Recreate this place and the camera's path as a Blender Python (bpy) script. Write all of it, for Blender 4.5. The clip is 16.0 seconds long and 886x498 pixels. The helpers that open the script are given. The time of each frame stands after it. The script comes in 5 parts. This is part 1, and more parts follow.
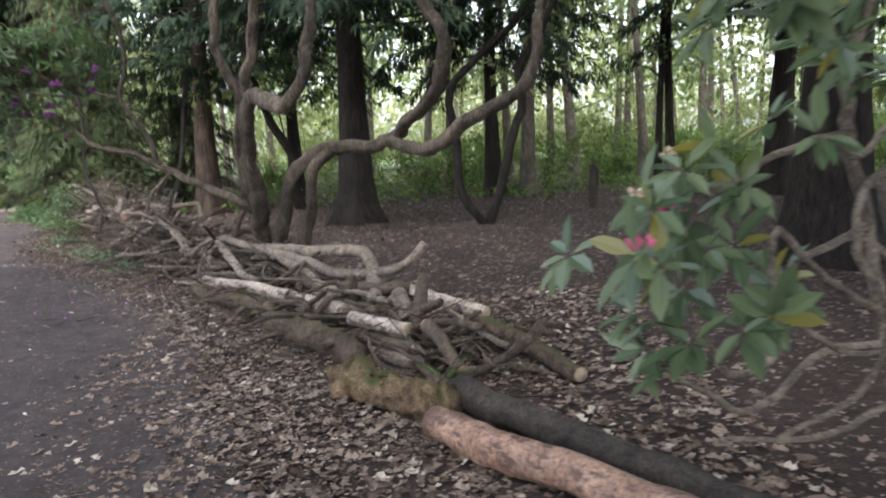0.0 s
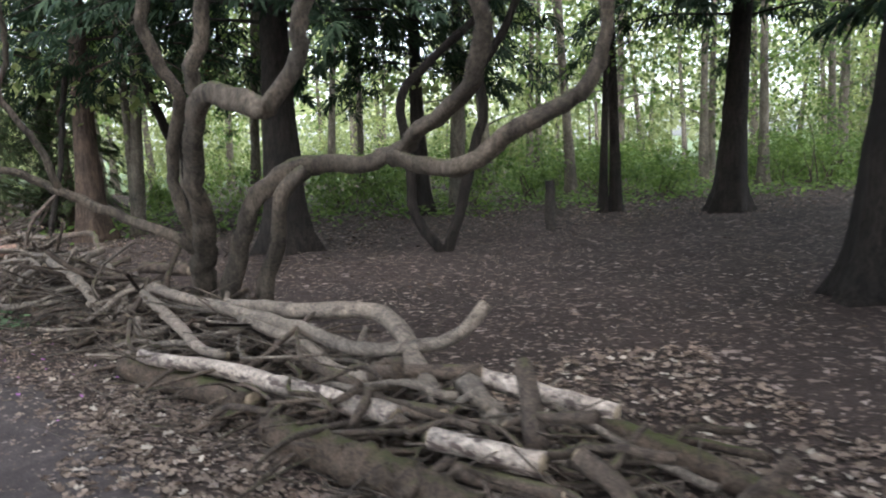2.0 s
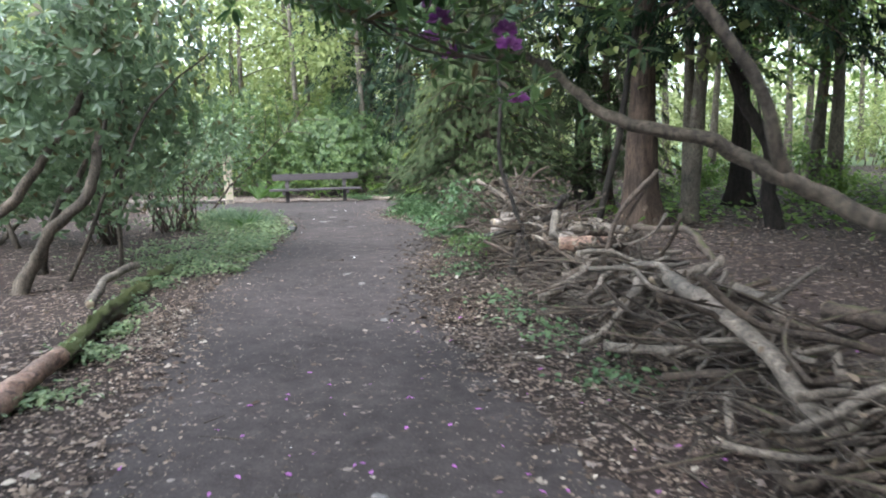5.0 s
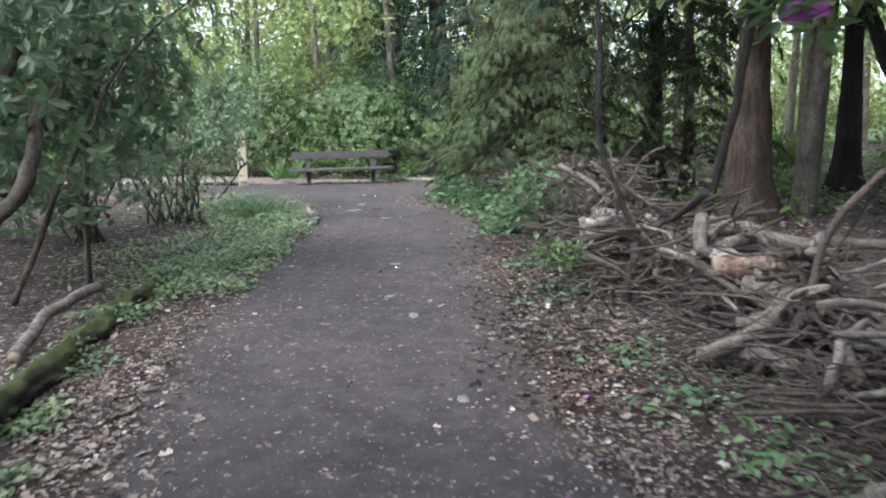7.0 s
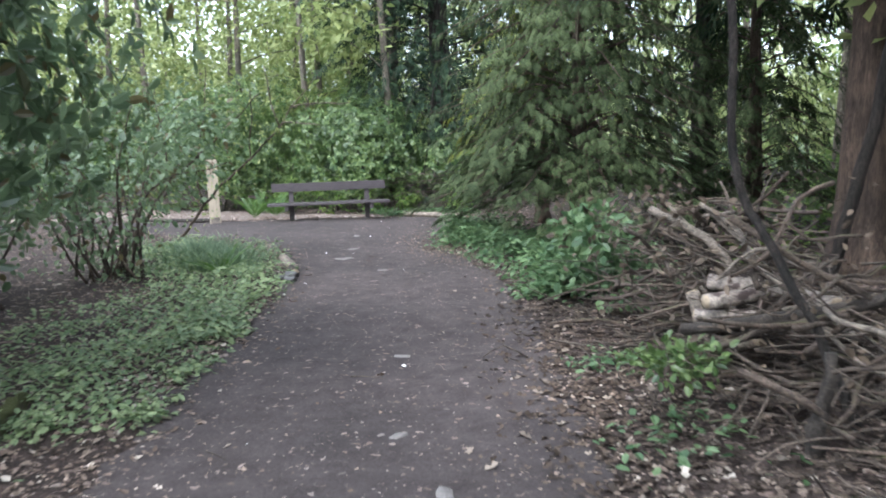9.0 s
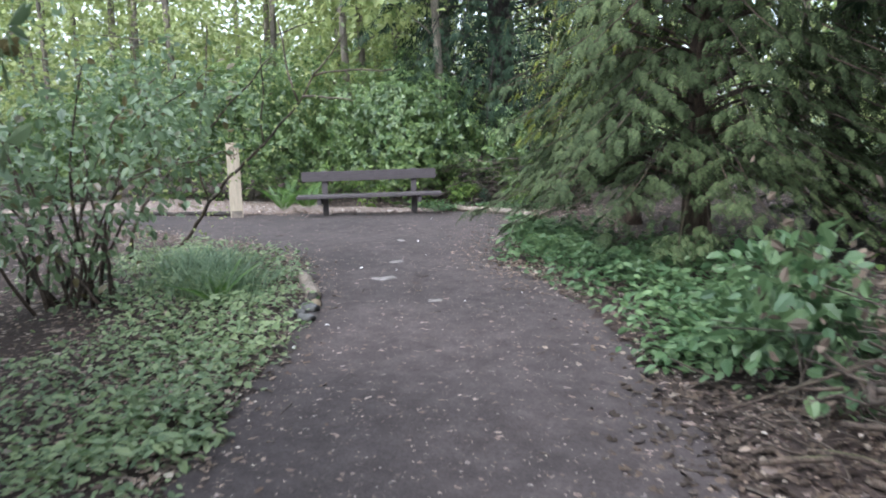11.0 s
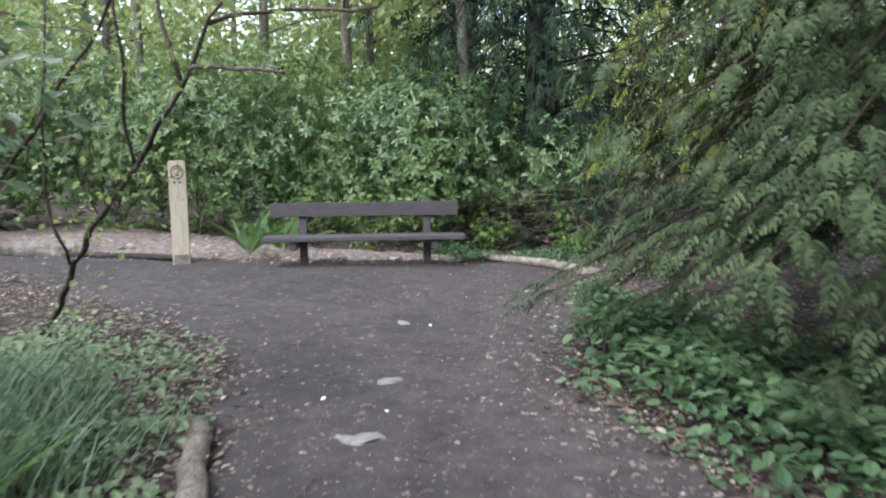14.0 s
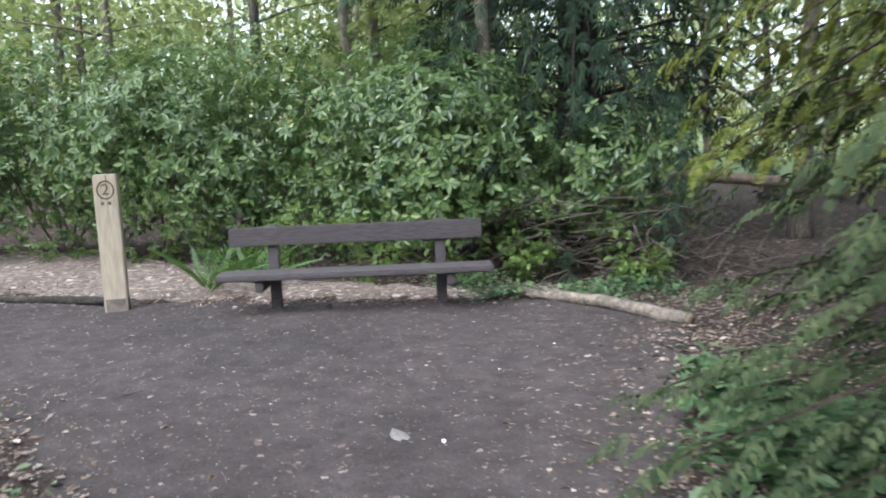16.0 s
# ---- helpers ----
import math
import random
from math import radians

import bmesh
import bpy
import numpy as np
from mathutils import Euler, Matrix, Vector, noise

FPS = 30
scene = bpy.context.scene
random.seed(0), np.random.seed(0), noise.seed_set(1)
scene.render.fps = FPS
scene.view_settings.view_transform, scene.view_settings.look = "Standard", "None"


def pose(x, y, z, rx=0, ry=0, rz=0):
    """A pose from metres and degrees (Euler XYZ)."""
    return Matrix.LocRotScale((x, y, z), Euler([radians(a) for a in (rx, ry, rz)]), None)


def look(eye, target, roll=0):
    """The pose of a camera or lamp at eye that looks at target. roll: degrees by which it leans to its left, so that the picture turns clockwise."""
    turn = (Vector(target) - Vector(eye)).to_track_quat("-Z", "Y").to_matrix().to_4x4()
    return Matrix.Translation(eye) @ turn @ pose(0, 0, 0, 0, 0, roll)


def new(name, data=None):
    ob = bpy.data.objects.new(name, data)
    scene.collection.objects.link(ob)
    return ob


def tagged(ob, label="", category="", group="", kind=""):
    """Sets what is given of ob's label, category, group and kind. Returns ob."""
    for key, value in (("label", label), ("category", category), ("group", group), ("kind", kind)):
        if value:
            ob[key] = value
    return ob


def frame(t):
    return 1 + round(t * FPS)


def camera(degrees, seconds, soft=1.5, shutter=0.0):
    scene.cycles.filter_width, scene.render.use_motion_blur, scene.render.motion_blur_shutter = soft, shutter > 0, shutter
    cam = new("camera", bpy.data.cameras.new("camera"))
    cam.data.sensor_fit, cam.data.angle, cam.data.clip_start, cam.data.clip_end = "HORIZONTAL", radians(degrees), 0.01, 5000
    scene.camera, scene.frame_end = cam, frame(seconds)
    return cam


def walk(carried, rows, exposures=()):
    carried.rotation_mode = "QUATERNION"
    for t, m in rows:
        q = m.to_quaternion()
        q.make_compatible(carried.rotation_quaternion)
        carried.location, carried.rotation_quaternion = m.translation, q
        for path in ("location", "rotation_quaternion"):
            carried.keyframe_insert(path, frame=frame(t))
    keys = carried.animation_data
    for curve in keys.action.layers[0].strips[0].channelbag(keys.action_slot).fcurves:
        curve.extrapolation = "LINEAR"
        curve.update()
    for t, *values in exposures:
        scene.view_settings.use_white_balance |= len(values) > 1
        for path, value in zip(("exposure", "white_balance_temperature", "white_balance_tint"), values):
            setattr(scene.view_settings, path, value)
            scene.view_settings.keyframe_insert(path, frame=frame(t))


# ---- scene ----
cam = camera(59.7, 16.0, soft=1.9, shutter=0.5)
EXPOSURE = 2.3
METRES, EYE, TILT, LEAN, TURN = 21.4, 1.5, 0.0, 0.0, 0.0
ROWS = [
    (0.0, 0.0, 0.0, 0.0, -0.42, -8.16, 2.9),
    (0.5, -0.0133, 0.0237, 0.0017, -1.89, -10.74, 1.86),
    (1.0, -0.0305, 0.0496, 0.0034, -7.27, -8.91, 1.06),
    (1.5, -0.0409, 0.0758, 0.0027, -9.04, -10.1, 1.17),
    (2.0, -0.0535, 0.0999, 0.0033, -9.62, -7.66, 2.7),
    (2.5, -0.0691, 0.1241, 0.0044, -5.41, -9.94, 3.04),
    (3.0, -0.0832, 0.1535, 0.0048, 3.42, -8.93, 5.37),
    (3.5, -0.0984, 0.1794, 0.0026, 10.46, -6.27, 3.72),
    (4.0, -0.1153, 0.2092, 0.0017, 15.87, -8.4, 2.96),
    (4.5, -0.1307, 0.2349, 0.0017, 23.44, -11.36, 2.73),
    (5.0, -0.1513, 0.2601, 0.0018, 24.77, -8.1, 1.4),
    (7.5, -0.2439, 0.3915, 0.0001, 26.89, -10.04, 1.98),
    (8.0, -0.2619, 0.4204, -0.0009, 27.92, -7.43, 2.6),
    (8.5, -0.278, 0.4463, -0.0016, 29.34, -7.58, 2.76),
    (9.0, -0.2954, 0.4752, -0.0013, 25.79, -8.02, 1.79),
    (9.5, -0.3099, 0.5019, -0.0001, 29.29, -9.66, 1.75),
    (12.0, -0.3979, 0.6341, -0.0013, 29.13, -8.3, 1.31),
    (12.5, -0.4137, 0.6593, -0.0033, 28.55, -6.22, 1.68),
    (13.0, -0.4285, 0.6885, -0.0028, 27.35, -6.46, 2.27),
    (13.5, -0.4413, 0.7152, -0.0036, 31.03, -8.1, 2.24),
    (14.0, -0.4586, 0.7437, -0.0032, 30.48, -7.93, 0.57),
    (14.5, -0.4716, 0.7708, -0.0035, 30.74, -5.61, 0.18),
    (15.0, -0.4894, 0.7984, -0.0063, 29.47, -8.52, -0.73),
    (15.5, -0.5045, 0.8251, -0.0055, 29.93, -7.02, -0.18),
    (16.0, -0.5198, 0.8498, -0.005, 31.86, -7.81, 2.23),
]
walk(cam, [(t, pose(0, 0, EYE, TILT, LEAN, TURN) @ pose(METRES * x, METRES * y, METRES * z, 90 + pitch, roll, yaw)) for t, x, y, z, yaw, pitch, roll in ROWS],
     exposures=[(t, EXPOSURE + s, kelvin, tint) for t, s, kelvin, tint in ((0.0, 0.3, 6150, 11), (2.0, 0.25, 6000, 8), (3.0, 0.3, 5900, 7), (3.5, 0.5, 5800, 5), (5.0, 0.42, 5750, 4), (7.5, 0.22, 5650, 5), (9.5, 0.2, 5650, 7), (13.0, 0.0, 5600, 8), (16.0, -0.05, 5750, 6))])

# ---- world and sun: bright overcast sky ----
world = bpy.data.worlds.new("overcast_sky")
scene.world = world
world.use_nodes = True
wn, wl = world.node_tree.nodes, world.node_tree.links
wn.clear()
sky = wn.new("ShaderNodeTexSky")
sky.sky_type, sky.sun_disc = "NISHITA", False
sky.sun_elevation, sky.sun_rotation = radians(55), radians(200)
sky.air_density, sky.dust_density, sky.ozone_density = 1.0, 3.0, 1.0
grey = wn.new("ShaderNodeHueSaturation")
grey.inputs["Saturation"].default_value = 0.35
back = wn.new("ShaderNodeBackground")
back.inputs["Strength"].default_value = 0.15
wout = wn.new("ShaderNodeOutputWorld")
wl.new(sky.outputs[0], grey.inputs["Color"])
wl.new(grey.outputs[0], back.inputs["Color"])
wl.new(back.outputs[0], wout.inputs["Surface"])

sun_data = bpy.data.lights.new("sun", "SUN")
sun_data.energy, sun_data.angle, sun_data.color = 0.6, radians(40), (1.0, 0.98, 0.95)
sun = new("sun", sun_data)
sun.matrix_world = look((6, -14, 30), (-8, 16, 0))

# ---- materials ----


def material(name):
    m = bpy.data.materials.new(name)
    m.use_nodes = True
    n, l = m.node_tree.nodes, m.node_tree.links
    return m, n, l, n["Principled BSDF"]


def ramp(n, stops):
    r = n.new("ShaderNodeValToRGB")
    e = r.color_ramp.elements
    e[0].position, e[0].color = stops[0][0], (*stops[0][1], 1)
    e[1].position, e[1].color = stops[-1][0], (*stops[-1][1], 1)
    for p, c in stops[1:-1]:
        k = e.new(p)
        k.color = (*c, 1)
    return r


def noise_node(n, l, scale, detail=5, rough=0.6, stretch=(1, 1, 1), coord="Object"):
    tc, mp, nz = n.new("ShaderNodeTexCoord"), n.new("ShaderNodeMapping"), n.new("ShaderNodeTexNoise")
    mp.inputs["Scale"].default_value = stretch
    nz.inputs["Scale"].default_value, nz.inputs["Detail"].default_value, nz.inputs["Roughness"].default_value = scale, detail, rough
    l.new(tc.outputs[coord], mp.inputs["Vector"])
    l.new(mp.outputs[0], nz.inputs["Vector"])
    return nz


def blend(n, l, a, b, fac, mode="MIX"):
    x = n.new("ShaderNodeMix")
    x.data_type, x.blend_type = "RGBA", mode
    for sock, v in ((x.inputs[6], a), (x.inputs[7], b), (x.inputs[0], fac)):
        if hasattr(v, "is_linked"):
            l.new(v, sock)
        elif isinstance(v, tuple):
            sock.default_value = (*v, 1)
        else:
            sock.default_value = v
    return x.outputs[2]


def bump(n, l, height, strength, distance, shader):
    b = n.new("ShaderNodeBump")
    b.inputs["Strength"].default_value, b.inputs["Distance"].default_value = strength, distance
    l.new(height, b.inputs["Height"])
    l.new(b.outputs[0], shader.inputs["Normal"])


def bark(name, dark, light, stretch=(1, 1, 0.25), moss=0.0, scale=14, rough=0.9, relief=0.02, flecks=None):
    """Bark: streaked grain, blotches, and moss or lichen on the upper faces where it is given."""
    m, n, l, p = material(name)
    fine = noise_node(n, l, scale, 6, 0.7, stretch)
    big = noise_node(n, l, 1.7, 3, 0.6)
    mid = tuple((a + b) / 2 for a, b in zip(dark, light))
    c = ramp(n, [(0.3, dark), (0.5, mid), (0.72, light)])
    l.new(fine.outputs[0], c.inputs[0])
    patch = ramp(n, [(0.35, (0.6, 0.6, 0.6)), (0.65, (1.2, 1.15, 1.1))])
    l.new(big.outputs[0], patch.inputs[0])
    col = blend(n, l, c.outputs[0], patch.outputs[0], 1.0, "MULTIPLY")
    grain = noise_node(n, l, scale * 5, 8, 0.75, stretch)
    gr_ = ramp(n, [(0.36, (0.35, 0.35, 0.36)), (0.5, (1.0, 0.99, 0.97)), (0.66, (1.6, 1.55, 1.5))])
    l.new(grain.outputs[0], gr_.inputs[0])
    col = blend(n, l, col, gr_.outputs[0], 1.0, "MULTIPLY")
    if flecks:
        fl = noise_node(n, l, 9, 3, 0.6, (1, 1, 2.2))
        fr = ramp(n, [(0.55, (0, 0, 0)), (0.62, (1, 1, 1))])
        l.new(fl.outputs[0], fr.inputs[0])
        col = blend(n, l, col, flecks, fr.outputs[0])
    if moss:
        geo, sep = n.new("ShaderNodeNewGeometry"), n.new("ShaderNodeSeparateXYZ")
        l.new(geo.outputs["Normal"], sep.inputs[0])
        mn = noise_node(n, l, 4, 4, 0.6)
        add = n.new("ShaderNodeMath")
        add.operation = "MULTIPLY"
        l.new(sep.outputs[2], add.inputs[0])
        l.new(mn.outputs[0], add.inputs[1])
        mr = ramp(n, [(0.46 - 0.35 * moss, (0, 0, 0)), (0.70 - 0.35 * moss, (1, 1, 1))])
        l.new(add.outputs[0], mr.inputs[0])
        col = blend(n, l, col, (0.07, 0.078, 0.026), mr.outputs[0])
    l.new(col, p.inputs["Base Color"])
    p.inputs["Roughness"].default_value = rough
    p.inputs["Specular IOR Level"].default_value = 0.25
    both = n.new("ShaderNodeMath")
    both.operation = "ADD"
    l.new(fine.outputs[0], both.inputs[0])
    l.new(grain.outputs[0], both.inputs[1])
    bump(n, l, both.outputs[0], 1.0, relief, p)
    return m


def leafy(name, dark, light, gloss=0.45, glow=0.35, brown=None):
    """Leaves: one colour a leaf between two greens, glossy above, lit through."""
    m, n, l, p = material(name)
    geo = n.new("ShaderNodeNewGeometry")
    mid = tuple((a + b) / 2 for a, b in zip(dark, light))
    stops = [(0.0, dark), (0.5, mid), (1.0, light)]
    if brown:
        stops = [(0.0, brown), (0.06, brown), (0.1, dark), (0.55, mid), (1.0, light)]
    c = ramp(n, stops)
    l.new(geo.outputs["Random Per Island"], c.inputs[0])
    nz = noise_node(n, l, 0.7, 3, 0.5)
    tone = ramp(n, [(0.3, (0.7, 0.72, 0.7)), (0.7, (1.25, 1.2, 1.1))])
    l.new(nz.outputs[0], tone.inputs[0])
    col = blend(n, l, c.outputs[0], tone.outputs[0], 1.0, "MULTIPLY")
    l.new(col, p.inputs["Base Color"])
    p.inputs["Roughness"].default_value = gloss
    p.inputs["Specular IOR Level"].default_value = 0.15 if gloss > 0.58 else 0.5
    tr, mx = n.new("ShaderNodeBsdfTranslucent"), n.new("ShaderNodeMixShader")
    l.new(col, tr.inputs["Color"])
    mx.inputs[0].default_value = glow
    l.new(p.outputs[0], mx.inputs[1])
    l.new(tr.outputs[0], mx.inputs[2])
    l.new(mx.outputs[0], n["Material Output"].inputs["Surface"])
    return m


def soil(name, cells, low, high, pale, cover, bits=55, relief=0.012, grit=0.5):
    """Ground: dark soil, with flecks of trodden leaf and twig in it."""
    m, n, l, p = material(name)
    big, mid, fine = noise_node(n, l, 0.55, 4, 0.6), noise_node(n, l, 6, 5, 0.65), noise_node(n, l, 60, 4, 0.7)
    base = ramp(n, [(0.3, low), (0.7, high)])
    l.new(mid.outputs[0], base.inputs[0])
    patch = ramp(n, [(0.3, (0.75, 0.75, 0.75)), (0.7, (1.25, 1.22, 1.2))])
    l.new(big.outputs[0], patch.inputs[0])
    col = blend(n, l, base.outputs[0], patch.outputs[0], 1.0, "MULTIPLY")
    speck = ramp(n, [(0.35, (1 - grit,) * 3), (0.65, (1 + grit, 1 + 0.95 * grit, 1 + 0.9 * grit))])
    l.new(fine.outputs[0], speck.inputs[0])
    col = blend(n, l, col, speck.outputs[0], 1.0, "MULTIPLY")
    for scale, amount in ((bits, cover), (bits * 0.45, cover * 0.7)):
        tc, wob = n.new("ShaderNodeTexCoord"), noise_node(n, l, 20, 2, 0.5)
        mixv = n.new("ShaderNodeVectorMath")
        mixv.operation = "MULTIPLY_ADD"
        mixv.inputs[1].default_value = (0.06, 0.06, 0.06)
        l.new(wob.outputs[1], mixv.inputs[0])
        l.new(tc.outputs["Object"], mixv.inputs[2])
        v = n.new("ShaderNodeTexVoronoi")
        v.inputs["Scale"].default_value = scale
        l.new(mixv.outputs[0], v.inputs["Vector"])
        sep = n.new("ShaderNodeSeparateColor")
        l.new(v.outputs["Color"], sep.inputs[0])
        pick = ramp(n, [(0.99 - amount, (0, 0, 0)), (1.0 - amount, (1, 1, 1))])
        l.new(sep.outputs[0], pick.inputs[0])
        tint = ramp(n, [(0.0, cells[0]), (0.5, cells[1]), (0.85, cells[2]), (1.0, pale)])
        l.new(sep.outputs[1], tint.inputs[0])
        col = blend(n, l, col, tint.outputs[0], pick.outputs[0])
    l.new(col, p.inputs["Base Color"])
    p.inputs["Roughness"].default_value = 0.95
    p.inputs["Specular IOR Level"].default_value = 0.2
    h = n.new("ShaderNodeMath")
    h.operation = "ADD"
    l.new(mid.outputs[0], h.inputs[0])
    l.new(fine.outputs[0], h.inputs[1])
    bump(n, l, h.outputs[0], 0.8, relief, p)
    return m


def plain(name, colour, rough=0.7, vary=0.25, scale=20, stretch=(1, 1, 1), relief=0.003):
    m, n, l, p = material(name)
    nz = noise_node(n, l, scale, 5, 0.65, stretch)
    c = ramp(n, [(0.3, tuple(v * (1 - vary) for v in colour)), (0.7, tuple(min(1, v * (1 + vary)) for v in colour))])
    l.new(nz.outputs[0], c.inputs[0])
    l.new(c.outputs[0], p.inputs["Base Color"])
    p.inputs["Roughness"].default_value = rough
    p.inputs["Specular IOR Level"].default_value = 0.3
    bump(n, l, nz.outputs[0], 0.6, relief, p)
    return m


LITTER = ((0.095, 0.068, 0.056), (0.15, 0.110, 0.092), (0.25, 0.198, 0.172))
m_ground = soil("leaf_litter_soil", LITTER, (0.024, 0.0175, 0.0152), (0.053, 0.039, 0.034), (0.30, 0.25, 0.225), 0.07, 38, 0.02)
m_path = soil("trodden_soil", LITTER, (0.036, 0.0295, 0.0285), (0.066, 0.0555, 0.054), (0.20, 0.175, 0.16), 0.014, 80, 0.006, 0.25)
m_chips = soil("pale_leaf_chips", LITTER, (0.11, 0.09, 0.078), (0.20, 0.168, 0.148), (0.5, 0.45, 0.41), 0.6, 34, 0.02)
m_bark_dark = bark("dark_fir_bark", (0.012, 0.010, 0.009), (0.044, 0.037, 0.033), (1, 1, 0.18), 0, 16, 0.95, 0.04)
m_bark_red = bark("red_cedar_bark", (0.035, 0.026, 0.021), (0.13, 0.095, 0.075), (1, 1, 0.10), 0.2, 18, 0.95, 0.03)
m_bark_grey = bark("grey_tree_bark", (0.07, 0.062, 0.05), (0.2, 0.18, 0.15), (1, 1, 0.3), 0.15, 12, 0.9, 0.02)
m_bark_rhodo = bark("gnarled_rhododendron_bark", (0.034, 0.028, 0.023), (0.145, 0.122, 0.10), (1, 1, 0.35), 0.2, 13, 0.88, 0.02)
m_wood_grey = bark("weathered_grey_wood", (0.07, 0.06, 0.052), (0.29, 0.25, 0.215), (1, 1, 1), 0.0, 16, 0.85, 0.012)
m_wood_brown = bark("brown_branch_bark", (0.035, 0.028, 0.024), (0.15, 0.118, 0.098), (1, 1, 1), 0.1, 16, 0.9, 0.012)
m_wood_moss = bark("mossy_log_bark", (0.034, 0.027, 0.022), (0.13, 0.10, 0.08), (1, 1, 1), 0.22, 12, 0.95, 0.02)
m_wood_green = bark("thick_green_moss_on_bark", (0.035, 0.03, 0.022), (0.12, 0.10, 0.075), (1, 1, 1), 1.15, 14, 0.95, 0.025)
m_wood_char = bark("black_charred_bark", (0.018, 0.016, 0.0145), (0.075, 0.064, 0.056), (1, 1, 1), 0.0, 14, 0.8, 0.015)
m_birch = bark("birch_bark", (0.12, 0.10, 0.088), (0.40, 0.355, 0.32), (1, 1, 1), 0, 7, 0.6, 0.006, (0.07, 0.05, 0.045))
m_birch_red = bark("reddish_birch_bark", (0.10, 0.052, 0.037), (0.36, 0.25, 0.20), (1, 1, 1), 0, 8, 0.45, 0.006, (0.08, 0.05, 0.04))
m_rotten = bark("rotten_orange_wood", (0.07, 0.052, 0.036), (0.26, 0.19, 0.12), (1, 1, 1), 0.3, 16, 0.95, 0.02)
m_cut = plain("sawn_wood_end", (0.26, 0.205, 0.145), 0.8, 0.3, 30)
m_twig = bark("dry_twig_bark", (0.03, 0.025, 0.022), (0.14, 0.116, 0.098), (1, 1, 1), 0, 20, 0.9, 0.004)
m_rhodo = leafy("rhododendron_leaves", (0.042, 0.082, 0.032), (0.125, 0.195, 0.07), 0.36, 0.5, (0.13, 0.09, 0.04))
# sky sheen on the leaves is put into this pale grey-green
m_rhodo_left = leafy("pale_sheen_rhododendron_leaves", (0.085, 0.13, 0.07), (0.21, 0.28, 0.165), 0.28, 0.52, (0.12, 0.10, 0.05))
m_rhodo_near = leafy("pale_rhododendron_leaves", (0.06, 0.10, 0.055), (0.15, 0.20, 0.11), 0.25, 0.3, (0.20, 0.19, 0.05))
m_laurel = leafy("laurel_leaves", (0.036, 0.076, 0.024), (0.17, 0.235, 0.085), 0.33, 0.42)
m_cedar = leafy("cedar_sprays", (0.021, 0.034, 0.015), (0.078, 0.099, 0.045), 0.8, 0.14)
m_cedar_dark = leafy("dark_fir_sprays", (0.012, 0.026, 0.016), (0.04, 0.062, 0.034), 0.7, 0.25)
m_cedar_gold = leafy("golden_conifer_sprays", (0.06, 0.085, 0.015), (0.17, 0.18, 0.035), 0.6, 0.35)
m_spring = leafy("spring_green_leaves", (0.15, 0.20, 0.07), (0.35, 0.39, 0.16), 0.55, 0.55)
# spring leaf colour made paler to paint in distance haze
m_far = leafy("haze_pale_far_leaves", (0.30, 0.34, 0.17), (0.50, 0.53, 0.31), 0.6, 0.55)
m_bright = leafy("bright_understorey_leaves", (0.085, 0.15, 0.035), (0.22, 0.31, 0.085), 0.5, 0.55)
m_canopy = leafy("canopy_leaves", (0.035, 0.06, 0.02), (0.10, 0.14, 0.045), 0.55, 0.4)
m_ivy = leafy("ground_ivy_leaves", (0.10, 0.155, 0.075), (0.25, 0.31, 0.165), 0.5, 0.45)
m_nettle = leafy("nettle_leaves", (0.055, 0.11, 0.048), (0.15, 0.225, 0.105), 0.48, 0.42)
m_grass = leafy("grass_blades", (0.075, 0.125, 0.07), (0.17, 0.235, 0.135), 0.45, 0.35)
m_fern = leafy("fern_fronds", (0.05, 0.11, 0.025), (0.12, 0.20, 0.05), 0.55, 0.45)
m_fallen = leafy("fallen_leaves", (0.07, 0.049, 0.040), (0.27, 0.212, 0.18), 0.8, 0.1, (0.42, 0.37, 0.33))
# darker leaf colour that paints in shade beside the heap and in the glade
m_shade_leaf = leafy("shade_dark_fallen_leaves", (0.03, 0.022, 0.018), (0.10, 0.075, 0.061), 0.75, 0.08, (0.22, 0.185, 0.16))
m_dead = leafy("withered_leaves", (0.045, 0.034, 0.027), (0.16, 0.125, 0.10), 0.8, 0.1)
m_purple = leafy("purple_petals", (0.26, 0.06, 0.32), (0.50, 0.19, 0.56), 0.5, 0.4)
m_pink = leafy("pink_petals", (0.55, 0.06, 0.20), (0.75, 0.16, 0.34), 0.5, 0.4)
m_bud = leafy("pale_leaf_bud_scales", (0.45, 0.33, 0.25), (0.62, 0.50, 0.38), 0.5, 0.2)
m_bench = plain("dark_brown_stained_boards", (0.062, 0.052, 0.054), 0.6, 0.35, 9, (1, 1, 8), 0.003)
m_post = plain("pale_oak_post", (0.335, 0.28, 0.21), 0.75, 0.22, 7, (4, 4, 0.6), 0.004)
m_mud = plain("grey_dried_mud", (0.15, 0.125, 0.105), 0.95, 0.4, 14, (1, 1, 1), 0.01)
m_carve = plain("dark_carved_groove", (0.10, 0.07, 0.045), 0.9)
m_stone = plain("dusty_flat_stone", (0.17, 0.155, 0.145), 0.9, 0.35, 18, (1, 1, 1), 0.006)
m_stone_dark = plain("dark_edging_stone", (0.085, 0.082, 0.08), 0.85, 0.4, 14, (1, 1, 1), 0.01)
m_field = plain("far_meadow_grass", (0.085, 0.115, 0.05), 0.9, 0.3, 0.5)
m_white = plain("white_petal", (0.78, 0.77, 0.74), 0.7, 0.1)

# ---- geometry helpers ----
rng = np.random.default_rng(7)
ORIGIN = {}


